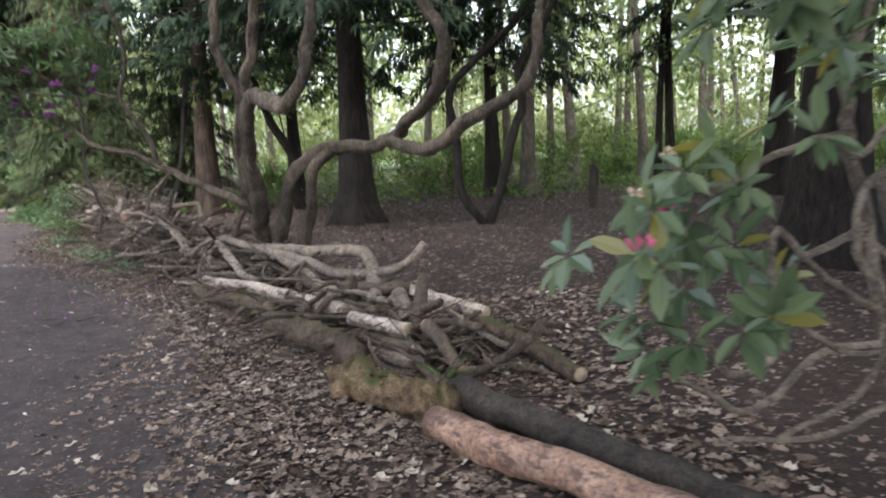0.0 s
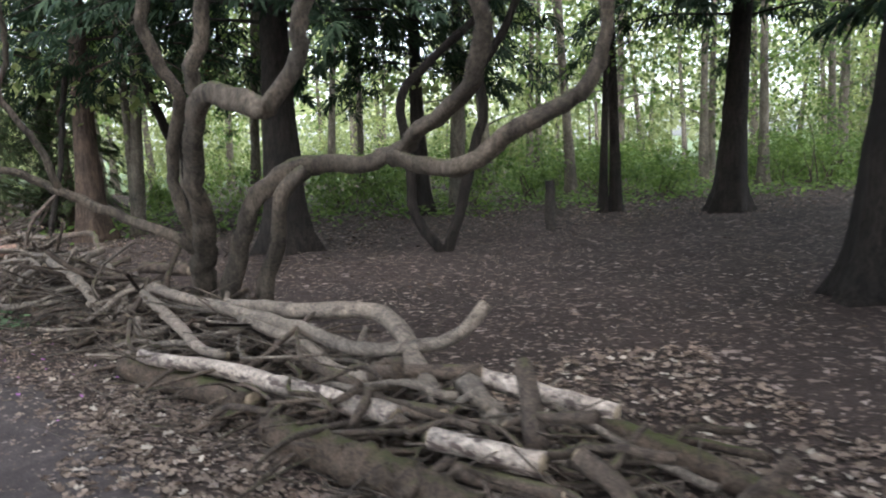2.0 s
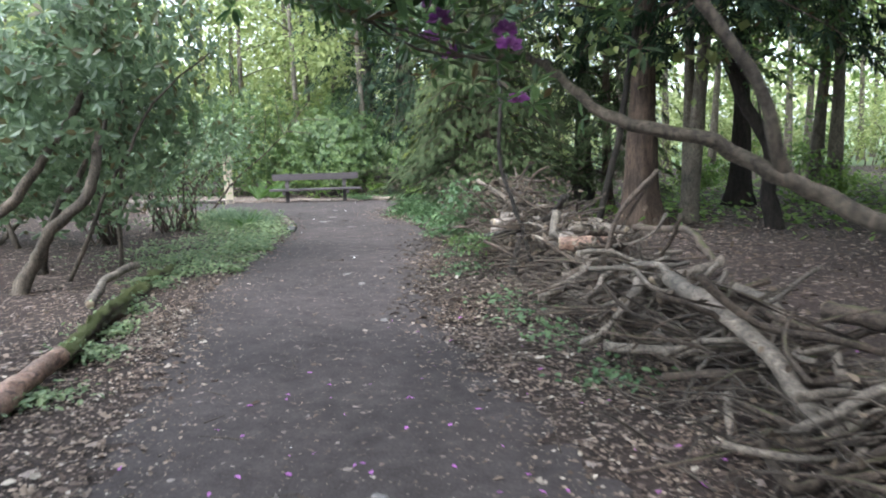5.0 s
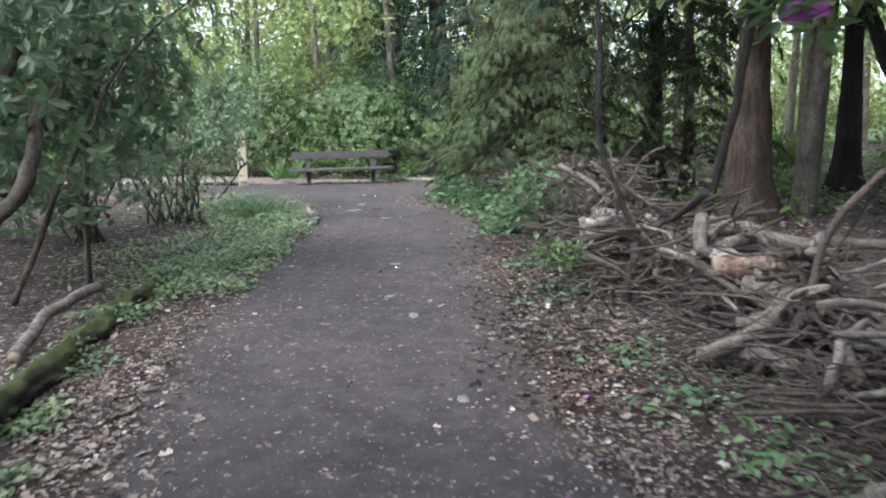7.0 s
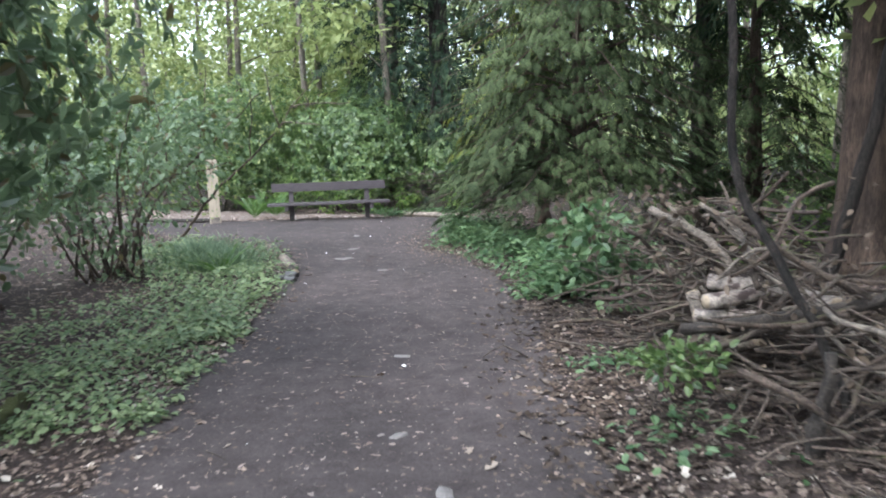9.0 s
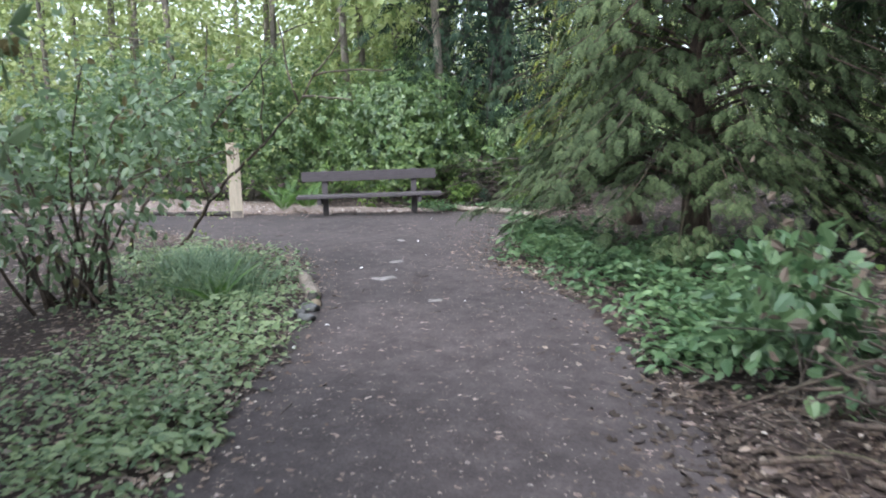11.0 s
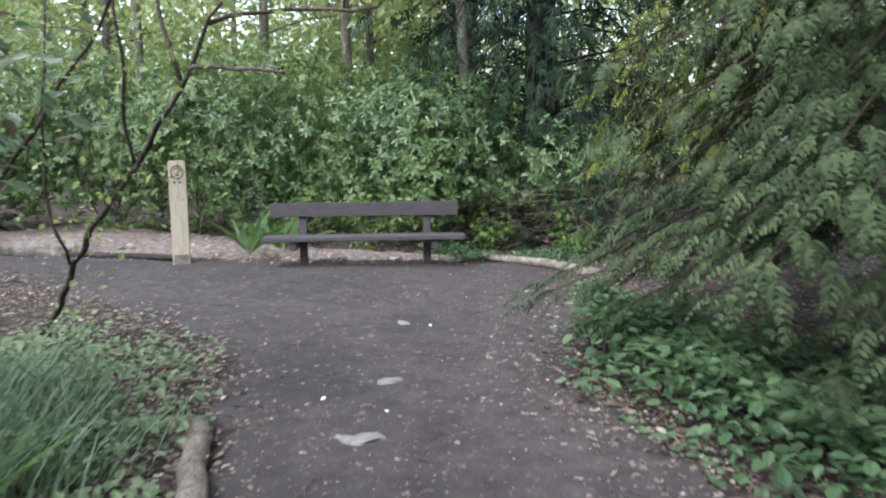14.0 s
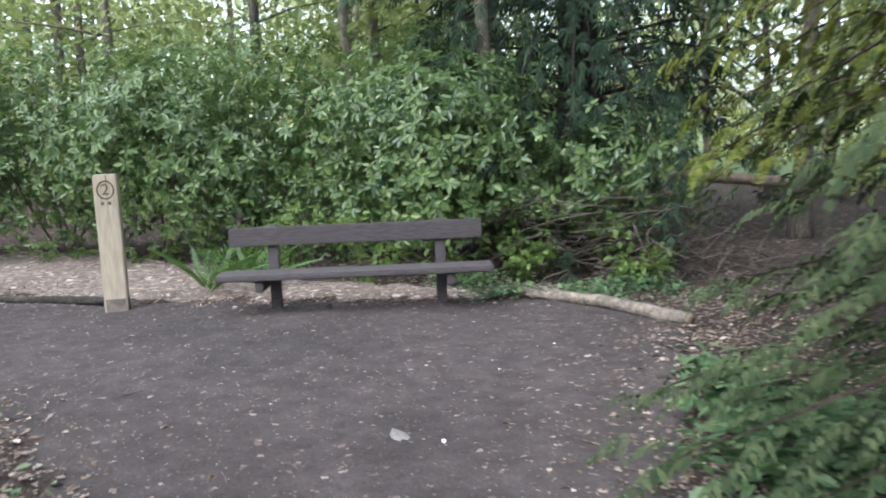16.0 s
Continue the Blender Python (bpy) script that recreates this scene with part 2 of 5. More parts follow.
def lie(x, y):
    """Height of the ground."""
    x, y = np.asarray(x, float), np.asarray(y, float)
    z = -0.006 * np.clip(y, 0, 27)
    return z + 0.012 * np.sin(1.3 * x + 0.7 * y) + 0.010 * np.sin(2.9 * y - 1.1 * x + 1) + 0.006 * np.sin(5.3 * x + 3.1 * y)


def thing(name, base, label, category, group="", kind=""):
    e = new(name)
    e.location = base
    e.empty_display_size = 0.2
    ORIGIN[e] = np.array(base, float)
    return tagged(e, label, category, group, kind)


def mesh(name, V, F, mat, smooth=True):
    """F: quads or triangles, as one array."""
    V, F = np.asarray(V, np.float32), np.asarray(F, np.int32)
    me = bpy.data.meshes.new(name)
    k = F.shape[1]
    me.vertices.add(len(V))
    me.vertices.foreach_set("co", V.ravel())
    me.loops.add(F.size)
    me.loops.foreach_set("vertex_index", F.ravel())
    me.polygons.add(len(F))
    me.polygons.foreach_set("loop_start", np.arange(len(F), dtype=np.int32) * k)
    me.polygons.foreach_set("use_smooth", np.full(len(F), smooth))
    me.update(calc_edges=True)
    me.validate()
    me.materials.append(mat)
    return me


def part(name, VF, mat, parent, label="", smooth=True):
    """One mesh under a thing or a part; VF in world metres."""
    V, F = VF
    ob = new(name, mesh(name, np.asarray(V) - ORIGIN[parent], F, mat, smooth))
    ob.parent = parent
    ORIGIN[ob] = ORIGIN[parent]
    return tagged(ob, label) if label else ob


def solo(name, VF, mat, base, label, category, group="", kind="", smooth=True):
    """A thing of one mesh."""
    V, F = VF
    ob = new(name, mesh(name, np.asarray(V) - np.array(base), F, mat, smooth))
    ob.location = base
    ORIGIN[ob] = np.array(base, float)
    return tagged(ob, label, category, group, kind)


def join(parts):
    V, F, k = [], [], 0
    for v, f in parts:
        V.append(np.asarray(v))
        F.append(np.asarray(f) + k)
        k += len(v)
    return np.concatenate(V), np.concatenate(F)


def smooth_line(P, step):
    """Catmull-Rom through the points."""
    P = np.asarray(P, float)
    if len(P) == 2:
        P = np.stack([P[0], (P[0] + P[1]) / 2, P[1]])
    Q = np.concatenate([[2 * P[0] - P[1]], P, [2 * P[-1] - P[-2]]])
    out = []
    for i in range(1, len(Q) - 2):
        a, b, c, d = Q[i - 1:i + 3]
        n = max(2, int(np.linalg.norm((c - b)[:3]) / step))
        for t in np.arange(n) / n:
            out.append(0.5 * (2 * b + (c - a) * t + (2 * a - 5 * b + 4 * c - d) * t * t + (3 * b - a - 3 * c + d) * t ** 3))
    out.append(P[-1])
    return np.array(out)


def tube(P, r0, r1=None, sides=8, step=0.12, knots=0.12, wander=0.0, seed=0, flare=0.0, rough=0.35):
    """A limb or log along a smooth line: uneven, tapered, closed at both ends. Quads only."""
    g = np.random.default_rng(seed + 11)
    r1 = r0 if r1 is None else r1
    L = smooth_line(P, step)
    n = len(L)
    if wander:
        w = g.normal(0, wander, (n, 3))
        w = (w + np.roll(w, 1, 0) + np.roll(w, -1, 0)) / 2
        w[0] = w[-1] = 0
        L = L + w
    T = np.gradient(L, axis=0)
    T /= np.linalg.norm(T, axis=1, keepdims=True) + 1e-9
    up = np.array([0.31, 0.17, 0.93]) if abs(T[0, 2]) < 0.8 else np.array([0.93, 0.31, 0.17])
    A = np.cross(T, up)
    A /= np.linalg.norm(A, axis=1, keepdims=True) + 1e-9
    B = np.cross(T, A)
    s = np.linspace(0, 1, n)
    R = r0 + (r1 - r0) * s
    R = R * (1 + flare * np.exp(-s * 14))
    th = np.arange(sides) * 2 * np.pi / sides
    lump = 1 + knots * (np.sin(th[None] * 2 + g.uniform(0, 6) + 5 * s[:, None]) * 0.5 + np.sin(th[None] * 3 + 9 * s[:, None] + g.uniform(0, 6)) * 0.5) + g.normal(0, knots * rough, (n, sides))
    lump += (flare * 0.35 * np.exp(-s * 16))[:, None] * np.sin(5 * th + g.uniform(0, 6))[None]
    RR = R[:, None] * lump
    ring = L[:, None] + RR[..., None] * (np.cos(th)[None, :, None] * A[:, None] + np.sin(th)[None, :, None] * B[:, None])
    V = ring.reshape(-1, 3)
    i, j = np.meshgrid(np.arange(n - 1), np.arange(sides), indexing="ij")
    a, b = i * sides + j, i * sides + (j + 1) % sides
    F = np.stack([a, b, b + sides, a + sides], -1).reshape(-1, 4)
    V = np.concatenate([V, L[:1], L[-1:]])
    c0, c1 = len(V) - 2, len(V) - 1
    half = np.arange(0, sides, 2)
    cap0 = np.stack([np.full(len(half), c0), (half + 2) % sides, half + 1, half], -1)
    e = (n - 1) * sides
    cap1 = np.stack([np.full(len(half), c1), e + half, e + half + 1, e + (half + 2) % sides], -1)
    return V, np.concatenate([F, cap0, cap1])


def unit(v):
    return v / (np.linalg.norm(v, axis=-1, keepdims=True) + 1e-9)


LEAF_LONG = (np.array([(0, 0, 0), (0.15, 0.35, 0.05), (0.13, 0.72, 0.0), (0, 1, -0.1), (-0.13, 0.72, 0.0), (-0.15, 0.35, 0.05)]), np.array([(0, 1, 2, 3), (0, 3, 4, 5)]))
LEAF_LAUREL = (LEAF_LONG[0] * np.array([1.45, 1, 1]), LEAF_LONG[1])
LEAF_OVAL = (np.array([(0, 0, 0), (0.3, 0.3, 0.06), (0.24, 0.72, 0.03), (0, 1, -0.08), (-0.24, 0.72, 0.03), (-0.3, 0.3, 0.06)]), np.array([(0, 1, 2, 3), (0, 3, 4, 5)]))
LEAF_SMALL = (np.array([(0, 0, 0), (0.3, 0.45, 0.08), (0, 1, 0), (-0.3, 0.5, 0.08)]), np.array([(0, 1, 2, 3)]))
LEAF_DRY = (np.array([(0, 0, 0.02), (0.28, 0.35, 0.14), (0.2, 0.75, 0.1), (0, 1, 0.03), (-0.22, 0.72, 0.16), (-0.3, 0.3, 0.04)]), np.array([(0, 1, 2, 3), (0, 3, 4, 5)]))
LEAF_LOBED = (np.array([(0, 0, 0.03), (0.3, 0.25, 0.16), (0.16, 0.45, 0.04), (0.33, 0.72, 0.2), (0, 1, 0.06), (-0.15, 0.5, 0.02), (-0.3, 0.8, 0.14), (-0.34, 0.28, 0.1)]), np.array([(0, 1, 2, 7), (7, 2, 3, 5), (5, 3, 4, 6)]))
BLADE = (np.array([(0.016, 0, 0), (-0.016, 0, 0), (-0.014, 0.5, 0.05), (0.014, 0.5, 0.05), (-0.004, 1, -0.15), (0.004, 1, -0.15)]), np.array([(0, 1, 2, 3), (3, 2, 4, 5)]))


def frond(pairs, width, fall, narrow=0.16, curve=1.0, forward=0.06):
    """A flat spray: a rib with pairs of leaflets, drooping to the tip."""
    V, F = [], []
    def rib(t):
        return np.array([0, t, -fall * t ** (1 + curve)])
    for k in range(pairs):
        t = 0.06 + 0.9 * k / pairs
        w = width * (math.sin(math.pi * min(1, 0.18 + 0.82 * t)) ** 0.7)
        for sgn in (-1, 1):
            a, b = rib(t), rib(min(1, t + narrow))
            tip = rib(min(1, t + 0.10)) + np.array([sgn * w, forward, -0.25 * w])
            mid = (b + tip) / 2 + np.array([0, narrow * 0.4, 0.01])
            i = len(V)
            V += [a, (a + tip) / 2 - np.array([0, 0.01, 0]), tip, mid]
            F.append((i, i + 1, i + 2, i + 3))
    i = len(V)
    V += [rib(0) + [0.006, 0, 0], rib(0) - [0.006, 0, 0], rib(1) - [0.003, 0, 0], rib(1) + [0.003, 0, 0]]
    F.append((i, i + 1, i + 2, i + 3))
    V = np.array(V)
    # one spray is one island: all leaflets share the rib's root
    return V, np.array(F)


def fan(fingers, seed, half_width=0.075):
    """A flat cedar spray: fingers spread from one stalk, each notched and hanging at its end."""
    g = np.random.default_rng(seed)
    V, F = [], []
    for k in range(fingers):
        a = math.radians(-62 + 124 * k / (fingers - 1)) + g.normal(0, 0.06)
        L = (1.0 - 0.35 * abs(2 * k / (fingers - 1) - 1)) * g.uniform(0.8, 1.1)
        d, s = np.array([math.sin(a), math.cos(a), 0]), np.array([math.cos(a), -math.sin(a), 0])
        o = np.array([0, 0.25 * (1 - abs(2 * k / (fingers - 1) - 1)), 0])
        rows = []
        for w, half in ((0.0, 0.02), (0.5, half_width), (1.0, 0.012)):
            p = o + d * L * w * 0.75 + np.array([0, 0, -0.42 * (L * w) ** 1.8])
            rows += [p - s * half, p + s * half]
        i = len(V)
        V += rows
        F += [(i + 2 * q, i + 2 * q + 1, i + 2 * q + 3, i + 2 * q + 2) for q in range(2)]
    return np.array(V), np.array(F)


def flat_spray(pairs, seed):
    """A feathery cedar spray: a hanging rib, with notched side sprays lying almost flat."""
    g = np.random.default_rng(seed)
    V, F = [], []
    for k in range(pairs):
        t = 0.08 + 0.8 * k / (pairs - 1)
        root = np.array([0, t, -0.42 * t ** 2.2])
        for sgn in (-1, 1):
            w = 0.34 * (1.08 - t) ** 0.75 * g.uniform(0.8, 1.15)
            a = math.radians(g.uniform(44, 58))
            d, q = np.array([sgn * math.sin(a), math.cos(a), 0]), np.array([sgn * math.cos(a), -math.sin(a), 0])
            rows = []
            for u, half in ((0.0, 0.02), (0.5, 0.056), (1.0, 0.008)):
                p = root + d * w * u + np.array([0, 0, -0.5 * w * u ** 2])
                rows += [p - q * half, p + q * half]
            i = len(V)
            V += rows
            F += [(i, i + 1, i + 3, i + 2), (i + 2, i + 3, i + 5, i + 4)]
            m = root + d * w * 0.5 + np.array([0, 0, -0.13 * w])
            e = m + np.array([sgn * 0.02, 0.17 * (1.1 - t), -0.03])
            V += [m - q * 0.015, m + q * 0.02, e + q * 0.012, e - q * 0.01]
            F.append((i + 6, i + 7, i + 8, i + 9))
    i = len(V)
    V += [np.array([0.012, 0.75, -0.22]), np.array([-0.012, 0.75, -0.22]), np.array([-0.004, 1.06, -0.5]), np.array([0.004, 1.06, -0.5])]
    F.append((i, i + 1, i + 2, i + 3))
    return np.array(V), np.array(F)


FLAT = [flat_spray(6, k) for k in (3, 4, 5)]
SPRAY_FAR = fan(5, 4, 0.06)
SPRAY_HIGH = frond(2, 0.34, 0.5, 0.4)
FERN = frond(12, 0.17, 0.45, 0.05)
SCRAP = (np.array([(0, 0, 0), (0.45, 0.25, 0.1), (0.3, 0.95, 0.02), (-0.35, 0.7, 0.12)]), np.array([(0, 1, 2, 3)]))


def scatter(template, P, D, N, S):
    """One copy of the template at each P, its length along D, its face towards N."""
    T, F = template
    D = unit(D)
    X = unit(np.cross(D, N))
    Z = np.cross(X, D)
    S = np.broadcast_to(np.asarray(S, float), (len(P),))[:, None, None]
    V = P[:, None] + S * (T[None, :, 0:1] * X[:, None] + T[None, :, 1:2] * D[:, None] + T[None, :, 2:3] * Z[:, None])
    k = len(T)
    FF = F[None] + (np.arange(len(P)) * k)[:, None, None]
    return V.reshape(-1, 3), FF.reshape(-1, F.shape[1])


def on_sphere(g, n):
    return unit(g.normal(0, 1, (n, 3)))


def whorls(g, tips, out, each, size, template=LEAF_LONG, sag=0.25, spread=0.25):
    """Leaves round each tip, like a rosette."""
    n = len(tips)
    P = np.repeat(tips, each, 0)
    O = unit(np.repeat(out, each, 0))
    a = np.tile(np.arange(each) * 2 * np.pi / each, n) + np.repeat(g.uniform(0, 6, n), each) + g.normal(0, 0.25, n * each)
    X = unit(np.cross(O, np.array([0.2, 0.1, 1.0]) + 0 * O))
    Y = np.cross(O, X)
    D = np.cos(a)[:, None] * X + np.sin(a)[:, None] * Y + O * (0.35 + g.normal(0, spread, n * each))[:, None]
    D[:, 2] -= sag
    return scatter(template, P + unit(D) * 0.01, D, O + np.array([0, 0, 0.6]), size * g.uniform(0.7, 1.2, n * each))


def lumpy(g, n, c, r, lumps=9, hollow=0.55, full=False):
    """Points in an uneven clump round c, and the ways outwards."""
    dirs = on_sphere(g, lumps)
    if not full:
        dirs[:, 2] = np.abs(dirs[:, 2]) * 0.9 - 0.15
    lr = g.uniform(0.35, 0.55, lumps)
    k = g.integers(0, lumps, n)
    d = on_sphere(g, n)
    q = dirs[k] * 0.62 + d * (lr[k] * g.uniform(hollow, 1.0, n))[:, None]
    return np.asarray(c) + q * np.asarray(r), unit(d + dirs[k] * 0.6)


def scattered_leaves(g, P, out, size, template=LEAF_SMALL, sag=0.3):
    D = unit(out + g.normal(0, 0.8, P.shape))
    D[:, 2] -= sag
    N = g.normal(0, 0.5, P.shape) + np.array([0, 0, 1.0])
    return scatter(template, P, D, N, size * g.uniform(0.65, 1.3, len(P)))

# ---- ground and path ----
PATH_LEFT = [(-2.4, -9), (-3.0, -4), (-3.6, 1), (-4.6, 5), (-6.7, 8.6), (-8.44, 11.0), (-9.62, 13.0), (-10.5, 14.8), (-11.9, 17.4), (-12.9, 18.7), (-14.4, 20.0), (-17.5, 20.9), (-22, 21.3), (-30, 21.5)]
PATH_RIGHT = [(1.2, -9), (0.9, -4), (0.2, 0), (-0.93, 3.2), (-2.16, 6.2), (-3.3, 8.0), (-4.5, 9.6), (-5.8, 11.2), (-7.0, 13.2), (-8.4, 16.2), (-10.1, 19.0), (-11.6, 20.6), (-12.2, 22.4), (-12.9, 24.6)]
PATH_END = [(-13.6, 25.1), (-14.7, 24.75), (-16.0, 23.95), (-17.3, 23.45), (-18.4, 23.1), (-20, 22.55), (-22, 21.95), (-30, 22.0)]


def lift(line):
    return np.array([(x, y, 0.0) for x, y in line])


def resample(line, n):
    d = np.concatenate([[0], np.cumsum(np.linalg.norm(np.diff(line, axis=0), axis=1))])
    s = np.linspace(0, d[-1], n)
    return np.stack([np.interp(s, d, line[:, k]) for k in range(2)], 1)


edge_l = smooth_line(lift(PATH_LEFT), 0.1)[:, :2]
edge_r = smooth_line(lift(PATH_RIGHT + PATH_END), 0.1)[:, :2]
outline = np.concatenate([edge_l, edge_r[::-1]])


def inside(x, y):
    c = np.zeros(len(x), bool)
    a, b = outline, np.roll(outline, -1, 0)
    for (x0, y0), (x1, y1) in zip(a, b):
        if y0 == y1:
            continue
        hit = ((y0 > y) != (y1 > y)) & (x < (x1 - x0) * (y - y0) / (y1 - y0) + x0)
        c ^= hit
    return c


def to_edge(x, y):
    """Distance to the path's edge, below nought on the path."""
    e = outline[::3]
    q = np.stack([x, y], 1)
    d = np.full(len(x), 1e9)
    for k in range(0, len(e), 40):
        d = np.minimum(d, np.linalg.norm(q[:, None] - e[None, k:k + 40], axis=2).min(1))
    return np.where(inside(x, y), -d, d)


def axis(lo, hi, step, far):
    mid = np.arange(lo, hi + 1e-6, step)
    out = step * 1.35 ** np.arange(1, 40)
    grow = np.cumsum(out)
    grow = grow[grow < far]
    return np.concatenate([lo - grow[::-1], mid, hi + grow])


gx, gy = axis(-26, 12, 0.25, 1500), axis(-6, 34, 0.25, 1500)
X, Y = np.meshgrid(gx, gy, indexing="ij")
near = np.exp(-((np.maximum(0, np.abs(X + 7) - 25) + np.maximum(0, np.abs(Y - 14) - 25)) / 20) ** 2)
Zg = np.where(near > 0.2, lie(X, Y), -0.16)
n0, n1 = X.shape
i, j = np.meshgrid(np.arange(n0 - 1), np.arange(n1 - 1), indexing="ij")
a = i * n1 + j
quads = np.stack([a, a + n1, a + n1 + 1, a + 1], -1).reshape(-1, 4)
solo("ground", (np.stack([X, Y, Zg], -1).reshape(-1, 3), quads), m_ground, (0, 0, 0), "dark woodland floor covered with fallen brown leaves", "ground", kind="structure")


def sheet(name, left, right, n, cols, height, mat, label, category, ragged=0.07):
    """A strip of ground between two lines, with uneven edges."""
    L, R = resample(left, n), resample(right, n)
    g = np.random.default_rng(5)
    across = unit(R - L)
    L, R = L + across * g.normal(0, ragged, (n, 1)), R + across * g.normal(0, ragged, (n, 1))
    w = np.linspace(0, 1, cols)[None, :, None]
    XY = L[:, None] * (1 - w) + R[:, None] * w
    h = height * np.sin(np.pi * np.linspace(0, 1, cols)) ** 0.35
    Z = lie(XY[..., 0], XY[..., 1]) + h[None] + 0.004
    V = np.concatenate([XY, Z[..., None]], -1).reshape(-1, 3)
    i, j = np.meshgrid(np.arange(n - 1), np.arange(cols - 1), indexing="ij")
    a = i * cols + j
    return solo(name, (V, np.stack([a, a + 1, a + cols + 1, a + cols], -1).reshape(-1, 4)), mat, (0, 0, 0), label, category, kind="structure")


split = int(np.argmin(np.linalg.norm(edge_r - np.array([-12.9, 24.6]), axis=1)))
bend = int(np.argmin(np.linalg.norm(edge_l - np.array([-14.4, 20.0]), axis=1)))
sheet("path", edge_l[:bend], edge_r[:split], 330, 22, 0.012, m_path, "dark trodden earth footpath strewn with leaf bits", "footpath")
sheet("path_clearing", edge_l[bend - 1:], edge_r[split - 1:], 150, 22, 0.010, m_path, "dark trodden earth clearing in front of the bench", "footpath")
chips_a = np.array([(-24.0, 22.4), (-20.5, 22.75), (-18.6, 23.3), (-17.0, 23.75), (-15.6, 24.4), (-14.2, 25.2)])
chips_b = np.array([(-24.0, 25.5), (-21.0, 25.6), (-19.0, 25.4), (-17.0, 24.9), (-15.8, 25.1), (-14.3, 25.6)])
sheet("leaf_chip_ground", chips_a, chips_b, 60, 12, 0.02, m_chips, "pale ground of dry leaf chips behind the bench", "ground", 0.12)

# ---- trees ----


def trunk_of(t, base, height, r, lean=(0, 0), seed=0, sides=14, flare=0.9, mat=None, top=0.35):
    x, y = base
    z = float(lie(x, y)) - 0.12
    g = np.random.default_rng(seed)
    P = [(x, y, z), (x + lean[0] * 0.1, y + lean[1] * 0.1, z + height * 0.12), (x + lean[0] * 0.5 + g.normal(0, 0.04), y + lean[1] * 0.5, z + height * 0.5), (x + lean[0], y + lean[1], z + height)]
    part("trunk", tube(P, r, r * top, sides, 0.3, 0.06, 0, seed, flare), mat, t)
    return np.array(P)


def conifer(base, height, r, reach, start, n, label, mat, bark_mat, seed, size=0.55, template=SPRAY_FAR, droop=0.5, lean=(0, 0), name="conifer_tree", bare=0.1, power=0.8):
    """A conifer: straight trunk, whorled boughs that sag, and hanging sprays along them."""
    g = np.random.default_rng(seed)
    x, y = base
    t = thing(name, (x, y, float(lie(x, y))), label, "tree")
    trunk_of(t, base, height, r, lean, seed, 16, 0.9, bark_mat, 0.2)
    boughs, P, D, H = [], [], [], []
    count = max(14, int(n / 45))
    for k in range(count):
        h = start + (height - start) * ((k + g.uniform(0, 1)) / count) ** 1.25
        a = k * 2.4 + g.normal(0, 0.4)
        length = reach * (1 - (h - start) / (height - start + 0.5)) ** power * g.uniform(0.65, 1.1)
        s = h / height
        o = np.array([x + lean[0] * s, y + lean[1] * s, float(lie(x, y)) + h])
        d = np.array([math.cos(a), math.sin(a), 0])
        q = [o, o + d * length * 0.5 + np.array([0, 0, 0.04 * length]), o + d * length + np.array([0, 0, -droop * length * 0.4])]
        boughs.append(tube(q, 0.006 + 0.006 * length, 0.003, 4, 0.4, 0.1, 0.01, seed + k))
        m = int(n / count)
        w = g.uniform(bare, 1.0, m) ** 0.8
        p = np.where(w[:, None] < 0.5, o + (q[1] - o) * 2 * w[:, None], q[1] + (q[2] - q[1]) * (2 * w[:, None] - 1))
        side = np.array([-d[1], d[0], 0])
        sg = g.choice([-1, 1], m)
        spread = (0.28 * length * (1.1 - w) * g.uniform(0, 1, m) * sg)[:, None] * side[None]
        p = p + spread + g.normal(0, 0.05, (m, 3))
        low = p[:, 2] > lie(p[:, 0], p[:, 1]) + size * 0.35
        P.append(p[low])
        D.append((d[None] * 0.8 + side[None] * (sg * g.uniform(0.1, 0.8, m))[:, None] + np.array([0, 0, -1]) * (droop * g.uniform(0.3, 1.3, m))[:, None])[low])
    P, D = np.concatenate(P), np.concatenate(D)
    tagged(part("bough", join(boughs), bark_mat, t), kind="stuff")
    N = np.array([0, 0, 1.0]) + g.normal(0, 0.45, P.shape)
    S = size * g.uniform(0.6, 1.3, len(P))
    up = P[:, 2] > 7.0
    lower = scatter(template, P[~up], D[~up], N[~up], S[~up])
    part("crown", lower, mat, t, smooth=False)
    if up.any():
        part("treetop", scatter(SPRAY_HIGH, P[up], D[up], N[up], S[up] * 3.0), mat, t, smooth=False)
    return t


